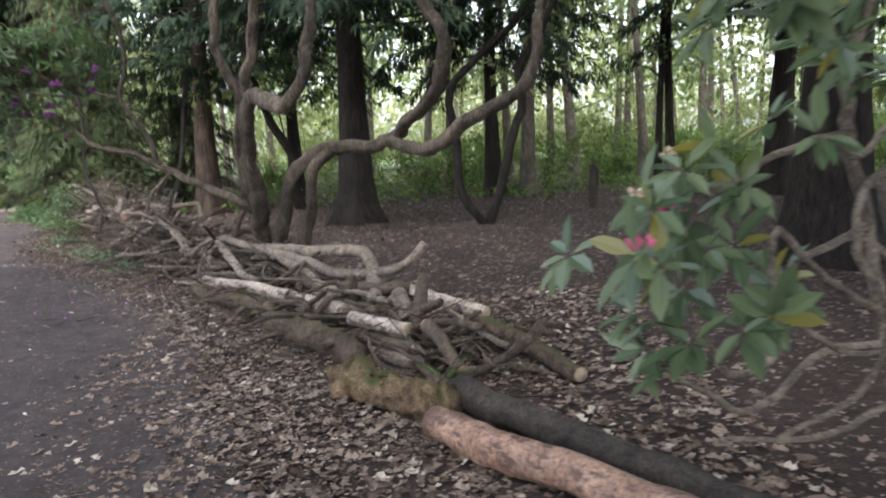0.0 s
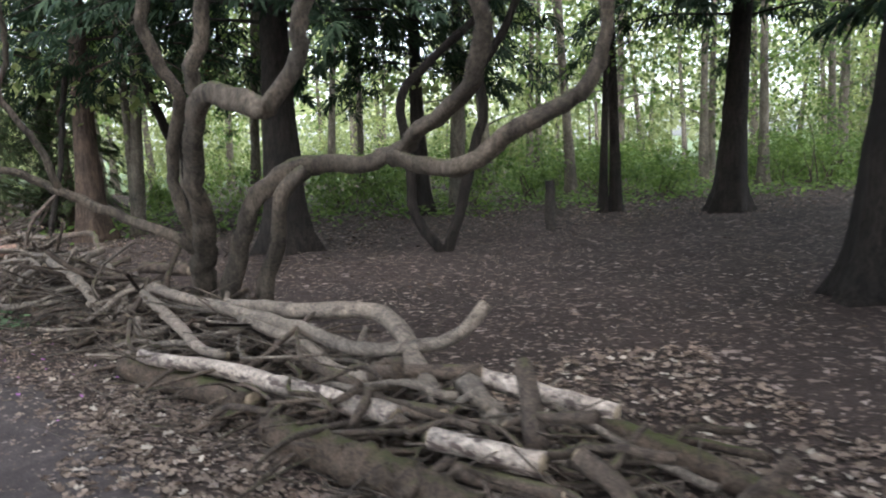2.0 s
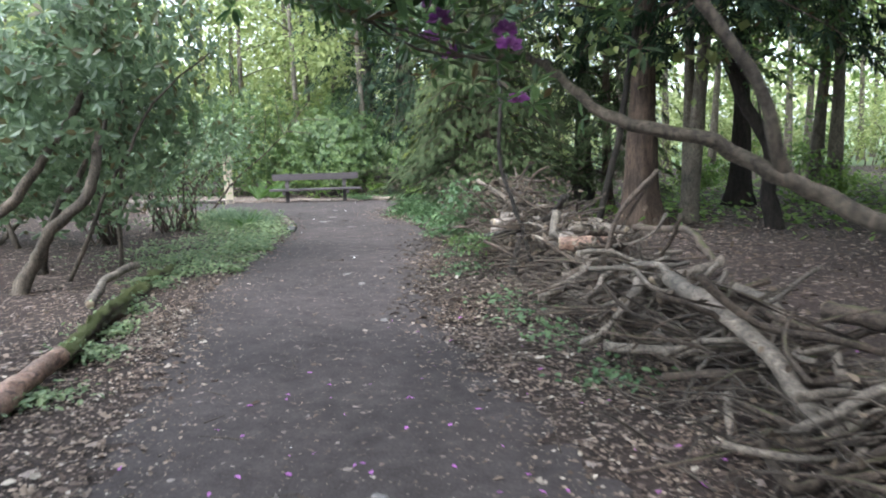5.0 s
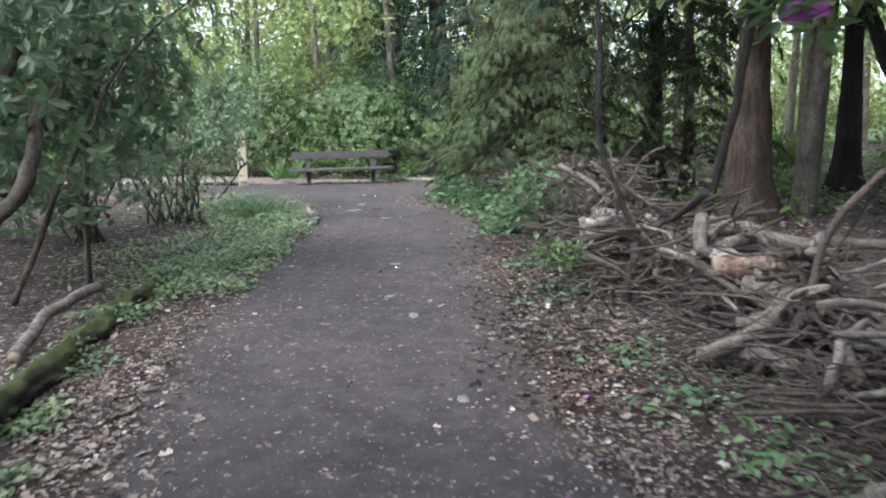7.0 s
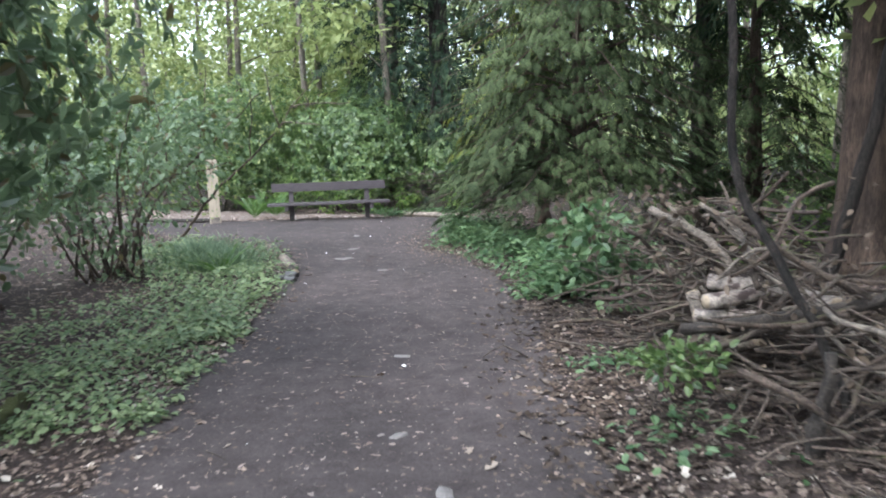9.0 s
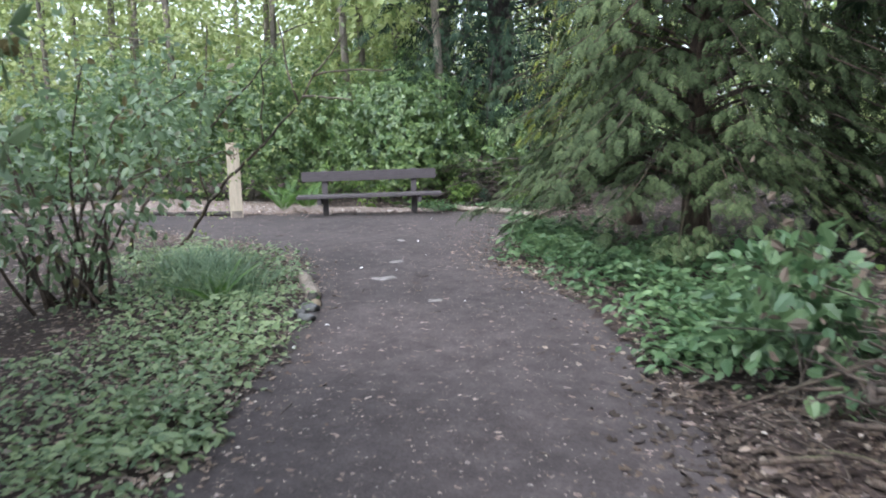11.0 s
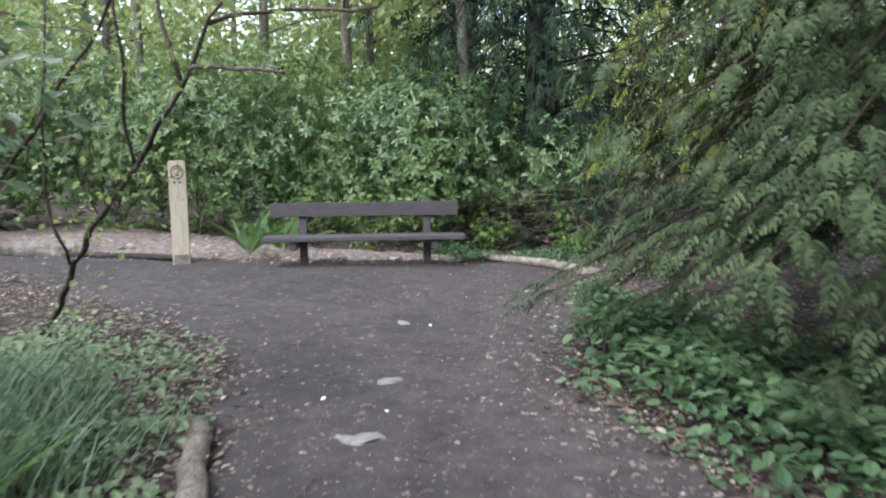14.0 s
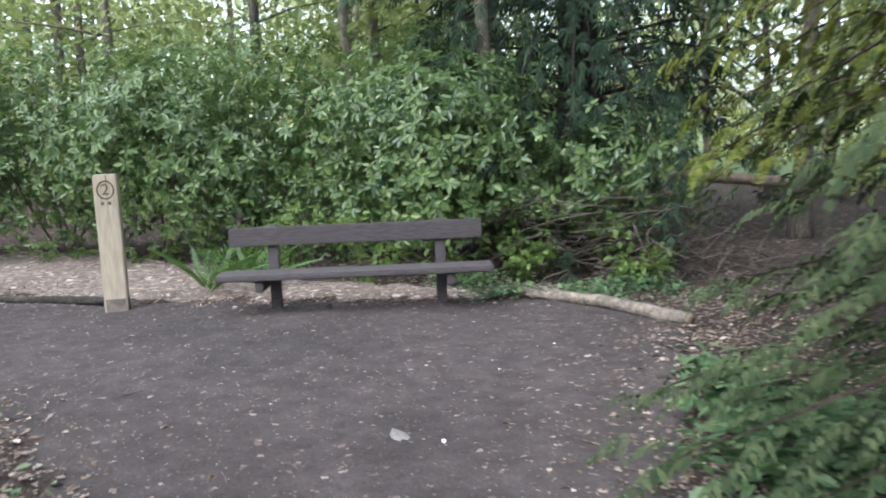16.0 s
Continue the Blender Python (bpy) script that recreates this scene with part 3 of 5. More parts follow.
def cedar(base, height, r, reach, start, label, mat, bark_mat, seed, size=0.34, boughs=120, droop=0.35, name="cedar_tree", power=0.55, dense=0.17, skirt=0.42):
    """A young cedar: tiers of arching boughs, each a flat fan of side branches that carry feathery sprays."""
    g = np.random.default_rng(seed)
    x, y = base
    z = float(lie(x, y))
    t = thing(name, (x, y, z), label, "tree")
    trunk_of(t, base, height, r, (0, 0), seed, 16, 0.9, bark_mat, 0.2)
    wood, P, D, S, O = [], [], [], [], []
    for k in range(boughs):
        h = start + (height - start) * ((k + g.uniform(0, 1)) / boughs) ** 1.45
        a = k * 2.39996 + g.normal(0, 0.25)
        L = reach * (1 - (h - start) / (height - start + 0.4)) ** power * g.uniform(0.78, 1.08)
        o, d = np.array([x, y, z + h]), np.array([math.cos(a), math.sin(a), 0])
        side = np.array([-d[1], d[0], 0])
        sag = droop * g.uniform(0.6, 1.3)
        high = h > 4.6
        hang = min(0.9, max(0.0, 0.55 * (h - 1.1)))

        def at(w):
            return o + d * L * w + np.array([0, 0, L * (0.14 * math.sin(math.pi * min(1, 1.3 * w)) - sag * w ** 2.2)])
        wood.append(tube([o, at(0.35), at(0.7), at(0.97)], 0.006 + 0.007 * L, 0.003, 5, 0.3, 0.1, 0.006, seed + k))
        w, sgn = 0.22, 1
        while w < 1.0:
            c = at(w)
            M = L * 0.42 * (1.12 - w) ** 0.8 * g.uniform(0.75, 1.15)
            v = unit(d * 0.75 + side * sgn * 0.75 + np.array([0, 0, -0.1]))
            u = 0.12
            while u < 1.0:
                P.append(c + v * M * u + np.array([0, 0, -sag * 0.5 * M * u * u]))
                D.append(v * 0.7 + d * 0.5 + side * g.normal(0, 0.3) + np.array([0, 0, -0.16 - 0.25 * u - hang + g.normal(0, 0.12)]))
                O.append(d * hang * 1.1)
                S.append(size * g.uniform(0.75, 1.15) * (1.9 if high else 1))
                u += (dense * 3.2 if high else dense) / max(M, 0.2) * g.uniform(0.8, 1.2)
            sgn = -sgn
            w += (0.16 if high else 0.085) * 1.6 / max(L, 0.8) * g.uniform(0.8, 1.2)
        for q in range(3):
            P.append(at(0.95))
            D.append(d + side * 0.35 * (q - 1) + np.array([0, 0, -0.35 - hang]))
            O.append(d * hang * 1.1)
            S.append(size * 1.1)
    P, D, S, O = np.array(P), np.array(D), np.array(S), np.array(O)
    ok = P[:, 2] > lie(P[:, 0], P[:, 1]) + skirt * g.uniform(0.75, 1.2, len(P))
    P, D, S, O = P[ok], D[ok], S[ok], O[ok]
    tagged(part("bough", join(wood), bark_mat, t), kind="stuff")
    N = np.array([0, 0, 1.0]) + O + g.normal(0, 0.28, P.shape)
    part("crown", join([scatter(T, P[k::3], D[k::3], N[k::3], S[k::3]) for k, T in enumerate(FLAT)]), mat, t, smooth=False)
    return t


def woodland_tree(base, height, r, label, bark_mat, leaf_mat, seed, lean=(0, 0), low=2.5, wide=1.8, n=900, size=0.16, clumps=14, name="woodland_tree"):
    """A slim tree: trunk, a few limbs, and leaves in loose clumps."""
    g = np.random.default_rng(seed)
    x, y = base
    t = thing(name, (x, y, float(lie(x, y))), label, "tree")
    trunk_of(t, base, height, r, lean, seed, 10, 0.6, bark_mat, 0.3)
    limbs, P, O = [], [], []
    for k in range(clumps):
        h = low + (height - low) * (k + g.uniform(0, 1)) / clumps
        a = g.uniform(0, 2 * np.pi)
        s = h / height
        o = np.array([x + lean[0] * s, y + lean[1] * s, h - 0.3])
        c = o + np.array([math.cos(a), math.sin(a), 0]) * wide * g.uniform(0.4, 1.1) + np.array([0, 0, g.uniform(0.0, 0.8)])
        if k % 2 == 0:
            limbs.append(tube([o, (o + c) / 2 + np.array([0, 0, 0.1]), c], r * 0.22, 0.008, 4, 0.4, 0.1, 0.02, seed + k))
        m = int(n / clumps)
        p = c + g.normal(0, 1, (m, 3)) * np.array([0.55, 0.55, 0.3]) * wide * 0.55
        P.append(p)
        O.append(unit(p - c))
    for limb in limbs:
        part("limb", limb, bark_mat, t)
    part("crown", scattered_leaves(g, np.concatenate(P), np.concatenate(O), size), leaf_mat, t, smooth=False)
    return t


def bush(name, base, r, label, leaf_mat, seed, n=500, size=0.12, kind="whorl", stems=7, stem_mat=None, lift_by=0.0, category="bush", lumps=15, hollow=0.5, stem_r=0.02):
    """A bush: bent stems from the ground and an uneven crown."""
    g = np.random.default_rng(seed)
    x, y = base
    z = float(lie(x, y))
    t = thing(name, (x, y, z), label, category)
    c = np.array([x, y, z + lift_by + r[2] * 0.5])
    P, O = lumpy(g, n, c, (r[0], r[1], r[2] * 0.56), lumps, hollow, True)
    low = P[:, 2] > lie(P[:, 0], P[:, 1]) + 0.05
    P, O = P[low], O[low]
    tubes = []
    for k in range(stems):
        e = P[g.integers(0, len(P))]
        s = np.array([x + g.normal(0, 0.12 * r[0]), y + g.normal(0, 0.12 * r[1]), z - 0.03])
        m = (s + e) / 2 + np.array([g.normal(0, 0.12), g.normal(0, 0.12), 0.15 * r[2]])
        tubes.append(tube([s, m, e], stem_r, stem_r * 0.3, 6, 0.2, 0.12, 0.02, seed + k))
    for k in range(stems):
        part("stem", tubes[k], stem_mat or m_bark_rhodo, t)
    if kind == "whorl":
        part("leaves", whorls(g, P, O, 6, size, LEAF_LAUREL), leaf_mat, t, smooth=False)
    elif kind == "oval":
        part("leaves", scattered_leaves(g, P, O, size, LEAF_OVAL), leaf_mat, t, smooth=False)
    else:
        part("leaves", scattered_leaves(g, P, O, size), leaf_mat, t, smooth=False)
    return t


# great firs with dark trunks beyond the brushwood
FIR = "tall fir with a dark flared trunk rising from leaf litter"
conifer((-1.62, 15.3), 13, 0.31, 5.4, 3.7, 4200, FIR, m_cedar_dark, m_bark_dark, 21, 0.42, power=0.5)
conifer((7.45, 17.2), 13, 0.28, 5.4, 4.0, 3000, FIR, m_cedar_dark, m_bark_dark, 22, 0.42, power=0.5, lean=(1.1, 0.0))
conifer((4.25, 8.5), 13, 0.36, 5.6, 4.6, 3000, FIR, m_cedar_dark, m_bark_dark, 23, 0.42, power=0.5, lean=(0.7, 0))
conifer((-5.85, 19.7), 14, 0.25, 4.6, 3.3, 2800, "cedar with reddish flared trunk beside the brushwood heap", m_cedar_dark, m_bark_red, 24, 0.38, power=0.5)
conifer((-8.2, 24.6), 13, 0.2, 2.6, 2.2, 2400, "fir with a dark trunk behind the brushwood heap", m_cedar, m_bark_dark, 25, 0.3, SPRAY_FAR, 0.5, power=0.5)
FIRB = conifer((-15.7, 29.6), 15, 0.36, 4.4, 1.6, 9500, "tall dark fir with hanging boughs behind the bench", m_cedar_dark, m_bark_dark, 26, 0.28, droop=1.0, power=0.4)
conifer((1.5, 21.5), 13, 0.2, 3.8, 3.6, 2400, "dark fir with drooping boughs deep in the wood", m_cedar_dark, m_bark_dark, 27, 0.45, droop=0.8, power=0.5)
conifer((-4.5, 24.5), 13, 0.2, 3.4, 4.2, 1600, "dark fir with drooping boughs deep in the wood", m_cedar_dark, m_bark_dark, 28, 0.45, droop=0.8, power=0.5)
# two more firs, outside the view, added only to shade glade and trunk
conifer((5.6, 3.9), 13, 0.3, 5.0, 3.8, 2600, FIR, m_cedar_dark, m_bark_dark, 30, 0.6, power=0.45)
conifer((9.5, 9.5), 13, 0.3, 5.0, 3.6, 1800, FIR, m_cedar_dark, m_bark_dark, 29, 0.6, power=0.5)
CROOK = thing("crooked_tree", (-3.6, 20.0, float(lie(-3.6, 20.0))), "small dark crooked tree among the firs", "tree")
part("stem", tube([(-3.6, 20.0, -0.2), (-3.75, 20.0, 0.5), (-3.7, 20.0, 1.2), (-4.3, 20.0, 2.3), (-4.6, 20.0, 3.4), (-4.4, 20.0, 5.0)], 0.14, 0.07, 9, 0.2, 0.15, 0.02, 34, 0.4), m_bark_dark, CROOK)
gk = np.random.default_rng(35)
pk, ok_ = lumpy(gk, 260, (-3.6, 19.8, 3.0), (1.4, 1.2, 2.0), 8)
part("crown", whorls(gk, pk, ok_, 5, 0.15), m_rhodo, CROOK, smooth=False)

part("dead_branch", tube([(-15.9, 29.3, 2.1), (-16.4, 28.6, 2.55), (-16.62, 28.5, 2.75), (-16.9, 28.4, 2.8)], 0.03, 0.015, 6, 0.1, 0.12, 0.02, 36), m_wood_grey, FIRB, "bare pale dead branch")

# forked thin tree and stems in the glade
FORK = thing("forked_tree", (0.85, 14.1, float(lie(0.85, 14.1))), "slim dark tree forking at the ground in the glade", "tree")
part("stem", tube([(0.83, 14.1, -0.15), (0.4, 14.1, 0.5), (0.35, 14.1, 1.4), (0.25, 14.1, 2.3), (0.9, 14.1, 3.0), (1.7, 14.1, 3.8), (2.0, 14.2, 5.2)], 0.085, 0.05, 8, 0.2, 0.15, 0.02, 31), m_bark_dark, FORK)
part("stem", tube([(0.87, 14.1, -0.15), (1.15, 14.1, 0.7), (1.4, 14.1, 1.5), (1.55, 14.1, 2.2), (1.5, 14.1, 2.7), (1.9, 14.1, 3.3), (2.5, 14.2, 4.4)], 0.10, 0.05, 8, 0.2, 0.15, 0.02, 32), m_bark_dark, FORK)
gq = np.random.default_rng(33)
pq = np.array([2.0, 14.3, 5.6]) + gq.normal(0, 1, (400, 3)) * np.array([1.6, 1.2, 0.6])
part("crown", scattered_leaves(gq, pq, on_sphere(gq, 400), 0.2), m_canopy, FORK, smooth=False)

# ---- the gnarled rhododendron over the brushwood ----
RH = thing("rhododendron_tree", (-2.0, 9.3, float(lie(-2.0, 9.3))), "old gnarled rhododendron with bare twisted limbs and purple flowers", "tree")
GNARL = [
    ("stem", [(-2.2, 9.45, -0.1), (-2.2, 9.34, 0.39), (-2.08, 8.9, 0.95), (-2.06, 8.5, 1.5), (-1.9, 8.1, 2.0), (-1.66, 7.7, 1.93), (-1.4, 7.35, 1.86)], 0.16, 0.11),
    ("limb", [(-1.42, 7.38, 1.86), (-1.2, 7.3, 2.15), (-1.12, 7.3, 2.55), (-1.0, 7.4, 3.1), (-0.6, 7.6, 3.9)], 0.10, 0.06),
    ("limb", [(-2.1, 8.6, 1.45), (-1.97, 8.3, 2.1), (-1.9, 8.3, 2.6), (-1.75, 8.2, 3.3), (-1.6, 8.1, 4.2)], 0.10, 0.06),
    ("limb", [(-2.22, 9.3, 0.8), (-2.33, 9.1, 1.5), (-2.2, 8.95, 2.0), (-2.4, 8.8, 2.6), (-2.35, 8.7, 3.4), (-2.7, 8.6, 4.1)], 0.10, 0.05),
    ("stem", [(-1.95, 9.25, -0.1), (-1.9, 9.16, 0.37), (-1.76, 8.85, 0.95), (-1.42, 8.75, 1.4), (-0.95, 8.7, 1.46), (-0.5, 8.4, 1.5), (-0.15, 8.0, 1.8), (0.05, 7.7, 2.1), (0.1, 7.6, 2.5), (-0.1, 7.6, 2.9), (0.2, 7.5, 3.6)], 0.15, 0.08),
    ("stem", [(-1.62, 9.25, -0.1), (-1.65, 9.15, 0.34), (-1.46, 8.8, 0.9), (-1.42, 8.7, 1.2), (-1.2, 8.7, 1.42)], 0.13, 0.10),
    ("limb", [(-0.5, 8.4, 1.48), (-0.2, 7.95, 1.42), (-0.02, 7.7, 1.42), (0.32, 7.55, 1.67), (0.8, 7.55, 1.9), (1.0, 7.55, 2.2), (1.05, 7.6, 2.7), (1.5, 7.8, 3.4)], 0.12, 0.06),
    ("limb", [(-2.15, 9.1, 0.75), (-2.35, 9.0, 0.92), (-2.75, 9.1, 1.1), (-3.25, 9.25, 1.32), (-3.7, 9.3, 1.5), (-4.05, 9.3, 1.62), (-4.4, 9.5, 1.85), (-4.8, 9.9, 2.0)], 0.072, 0.03),
    ("limb", [(-3.3, 9.25, 1.33), (-3.45, 9.2, 1.75), (-3.68, 9.2, 2.15), (-3.55, 9.2, 2.5), (-3.65, 9.2, 3.0), (-3.9, 9.2, 3.6)], 0.05, 0.03),
    ("limb", [(-3.66, 9.2, 2.15), (-4.0, 9.3, 2.2), (-4.4, 9.5, 2.3), (-4.8, 9.7, 2.5)], 0.025, 0.012),
]
for k, (name, line, r0, r1) in enumerate(GNARL):
    part(name, tube(line, r0 * 0.62, r1 * 0.64, 14, 0.08, 0.24, 0.02, 40 + k, 0.35 if name == "stem" else 0, 0.22), m_bark_rhodo, RH)
gr = np.random.default_rng(52)
tips, outs = [], []
for c, r, n in (((-4.9, 9.9, 2.5), (1.3, 1.5, 0.8), 230), ((-5.5, 8.9, 2.75), (1.2, 1.3, 0.6), 200), ((-3.6, 9.6, 3.6), (1.6, 1.6, 0.9), 110), ((-2.2, 8.8, 4.6), (2.2, 2.0, 0.8), 150), ((0.6, 7.8, 4.3), (2.2, 2.0, 0.7), 150)):
    p, o = lumpy(gr, n, c, r, 9)
    tips.append(p)
    outs.append(o)
tips, outs = np.concatenate(tips), np.concatenate(outs)
part("crown", whorls(gr, tips, outs, 7, 0.14), m_rhodo, RH, smooth=False)
limb_points = np.concatenate([smooth_line(l, 0.1)[4:] for _, l, _, _ in GNARL])
for k in range(150):
    e = tips[k * (len(tips) // 150)]
    near_to = np.linalg.norm(limb_points - e, axis=1) + gr.uniform(0, 0.5, len(limb_points))
    s = limb_points[int(np.argmin(near_to))]
    part("twig", tube([s, (s + e) / 2 + gr.normal(0, 0.12, 3), e], 0.013, 0.005, 5, 0.15, 0.1, 0.02, 300 + k), m_bark_rhodo, RH)


def flower_head(parent, at, r, mat, seed, n=46):
    g = np.random.default_rng(seed)
    d = on_sphere(g, n)
    d[:, 2] = np.abs(d[:, 2]) * 1.0 - 0.25
    return part("flower_head", scatter(LEAF_OVAL, np.array(at) + d * r * 0.35, d, g.normal(0, 1, d.shape), r * g.uniform(0.7, 1.1, n)), mat, parent, smooth=False)


BLOOM = [(-4.62, 9.38, 2.0), (-4.92, 10.4, 1.78), (-4.75, 9.7, 2.12), (-5.1, 9.6, 2.2), (-5.3, 9.9, 2.35), (-5.6, 9.4, 2.45), (-5.9, 9.6, 2.5), (-4.4, 9.2, 2.35), (-5.0, 9.0, 2.55), (-6.2, 9.3, 2.6), (-4.3, 9.9, 2.3), (-4.5, 10.4, 2.5), (-5.5, 10.3, 2.2), (-4.0, 9.4, 2.5), (-5.4, 8.7, 2.5), (-5.8, 8.9, 2.45), (-4.7, 9.1, 2.5), (-6.4, 9.8, 2.6), (-5.2, 10.0, 2.05)]
for k, at in enumerate(BLOOM):
    flower_head(RH, at, 0.058, m_purple, 400 + k)
bt = np.repeat(np.array(BLOOM), 5, 0) + gr.normal(0, 0.16, (95, 3)) - np.array([0, 0, 0.03])
tagged(part("flowering_shoot", whorls(gr, bt, unit(gr.normal(0, 0.5, bt.shape) + np.array([0, 0, 0.7])), 7, 0.12), m_rhodo, RH, smooth=False), kind="stuff")

# ---- near rhododendron branch with pink buds, right beside the start ----
NB = thing("rhododendron_bush", (2.0, 2.6, float(lie(2.0, 2.6))), "rhododendron bush with pale green leaves and pink buds", "bush")
NEAR = [
    [(2.0, 2.6, -0.05), (1.75, 2.6, 0.4), (1.5, 2.55, 0.75), (1.38, 2.5, 1.2), (1.25, 2.4, 1.5), (1.3, 2.3, 1.9), (1.6, 2.3, 2.5)],
    [(1.38, 2.5, 1.15), (1.1, 2.4, 1.05), (1.05, 2.35, 0.8), (0.85, 2.25, 0.75), (0.7, 2.15, 0.95), (0.6, 2.1, 1.15)],
    [(1.5, 2.55, 0.75), (1.2, 2.45, 0.72), (0.95, 2.3, 0.62), (0.7, 2.15, 0.75), (0.5, 2.0, 0.95)],
    [(1.25, 2.4, 1.45), (1.0, 2.3, 1.4), (0.8, 2.2, 1.3), (0.62, 2.1, 1.4)],
    [(1.35, 2.45, 1.3), (1.6, 2.5, 1.2), (1.9, 2.6, 1.3)],
    [(1.38, 2.5, 1.1), (1.7, 2.6, 0.9), (2.0, 2.8, 1.0)],
    [(1.3, 2.3, 1.9), (0.9, 2.1, 1.95), (0.65, 1.95, 1.85)],
    [(1.45, 2.55, 0.85), (1.2, 2.4, 1.0), (1.0, 2.3, 1.18), (0.98, 2.2, 0.95), (1.15, 2.2, 0.82), (1.4, 2.3, 0.78)],
    [(1.5, 2.5, 1.4), (1.3, 2.35, 1.28), (1.22, 2.25, 1.1), (1.3, 2.2, 0.9), (1.2, 2.15, 0.7), (0.9, 2.05, 0.62)],
    [(1.6, 2.4, 0.65), (1.35, 2.3, 0.6), (1.05, 2.2, 0.55), (0.75, 2.1, 0.6)],
    [(1.55, 2.4, 1.55), (1.35, 2.3, 1.5), (1.2, 2.2, 1.4), (1.05, 2.1, 1.45)],
]
for k, line in enumerate(NEAR):
    part("stem", tube(line, 0.026 if k == 0 else 0.015, 0.018 if k == 0 else 0.007, 8, 0.05, 0.12, 0.008, 420 + k), m_wood_grey, NB)
gn = np.random.default_rng(61)
nt = [(0.61, 2.05, 1.22), (0.47, 1.8, 1.17), (0.5, 1.95, 1.0), (0.62, 2.1, 1.05), (0.42, 1.85, 1.05), (0.7, 2.15, 1.15), (0.55, 2.0, 0.85), (0.62, 2.1, 1.38), (0.8, 2.2, 1.3), (0.48, 1.9, 1.3), (0.9, 2.2, 1.5), (1.25, 2.3, 1.75), (0.85, 2.0, 1.8), (0.65, 1.9, 1.82), (1.1, 2.2, 1.65), (1.35, 2.3, 1.6), (1.55, 2.4, 1.9), (0.95, 2.3, 1.0), (0.75, 2.0, 0.95), (1.1, 2.3, 1.95), (1.4, 2.2, 2.05), (0.6, 1.7, 1.85), (0.9, 1.8, 1.95)]
nt = np.array(nt) + np.array([0.05, 0.02, 0])
nt = np.concatenate([nt, nt + gn.normal(0, 0.08, nt.shape), nt[10:16] + gn.normal(0, 0.12, (6, 3))])
no = unit(np.array([-0.5, -0.4, 0.6]) + gn.normal(0, 0.35, nt.shape))
part("leaves", whorls(gn, nt, no, 8, 0.125, (LEAF_LONG[0] * np.array([1.15, 1, 1]), LEAF_LONG[1]), 0.3), m_rhodo_near, NB, smooth=False)
for k, at in enumerate([(0.61, 2.05, 1.27), (0.47, 1.8, 1.22), (0.62, 1.92, 1.88)]):
    flower_head(NB, at, 0.035, m_pink, 440 + k, 14)
for k, at in enumerate([(0.62, 2.1, 1.43), (0.5, 1.95, 1.05), (0.48, 1.9, 1.34)]):
    flower_head(NB, at, 0.02, m_bud, 450 + k, 10)

# ---- logs and brushwood ----


def log(name, line, r, mat, label, seed, r1=None, ends=True, sides=10, forks=(), group="brushwood beside the path", wander=0.008, knots=0.14, rough=0.25, step=0.08):
    base = np.array(line[0], float)
    t = thing(name, (base[0], base[1], float(lie(base[0], base[1]))), label, "log" if name == "log" else "branch", group)
    wood = part("wood", tube(line, r, r1, sides, step, knots, wander, seed, rough=rough), mat, t)
    for k, (fl, fr) in enumerate(forks):
        part("fork", tube(fl, fr, fr * 0.6, 7, 0.08, 0.1, 0.006, seed + 50 + k), mat, t)
    if ends and r > 0.04:
        for p, q in ((line[0], line[1]), (line[-1], line[-2])):
            d = unit(np.array(p, float) - np.array(q, float))
            rr = r if p is line[0] else (r1 or r)
            part("cut_end", tube([np.array(p) - d * 0.004, np.array(p) + d * 0.006], rr * 0.86, rr * 0.84, sides, 0.01, 0.08, 0, seed), m_cut, wood)
    return t


G_, B_, M_, W_ = "weathered grey branch on the brushwood heap", "brown branch on the brushwood heap", "mossy rotting log edging the path", "short birch log with sawn end"
log("log", [(-0.09, 3.73, 0.08), (0.44, 3.13, 0.08), (0.95, 2.55, 0.08)], 0.085, m_birch_red, "reddish peeling birch log lying beside the path", 100)
log("log", [(0.04, 4.22, 0.08), (0.76, 3.18, 0.07), (1.3, 2.4, 0.06)], 0.09, m_wood_char, "blackened old log lying beside the path", 101)
log("log", [(-0.70, 4.62, 0.04), (-0.5, 4.42, 0.08), (-0.32, 4.24, 0.07), (0.0, 3.95, 0.05)], 0.085, m_rotten, "rotten orange log crumbling beside the path", 102, 0.115, False, 22, wander=0.008, knots=0.28, rough=0.75, step=0.03)
log("log", [(-1.45, 6.3, 0.07), (-0.97, 5.59, 0.08), (-0.58, 5.05, 0.07)], 0.10, m_wood_moss, M_, 103, 0.085, False, 18, wander=0.008, knots=0.2, rough=0.6, step=0.035)
log("log", [(-2.42, 7.73, 0.2), (-1.65, 6.99, 0.2), (-0.81, 6.0, 0.18)], 0.05, m_birch, "long pale birch branch lying along the heap", 104, 0.06)
log("log", [(-2.6, 8.0, 0.05), (-2.1, 7.45, 0.06), (-1.6, 6.85, 0.05)], 0.09, m_wood_moss, M_, 105)
log("log", [(-0.69, 5.52, 0.24), (-0.27, 5.15, 0.21)], 0.055, m_birch, W_, 106)
log("log", [(-0.64, 5.44, 0.12), (-0.22, 5.01, 0.12)], 0.045, m_wood_brown, "brown log on the brushwood heap", 107)
log("log", [(-0.62, 5.36, 0.04), (-0.2, 4.95, 0.04)], 0.045, m_wood_grey, "grey log on the brushwood heap", 108)
log("branch", [(-1.84, 8.06, 0.45), (-1.17, 7.54, 0.45), (-0.8, 7.32, 0.47), (-0.65, 6.9, 0.4), (-0.6, 6.48, 0.27), (-0.53, 5.95, 0.15)], 0.058, m_wood_grey, "thick bent grey branch draped over the heap", 109, 0.06)
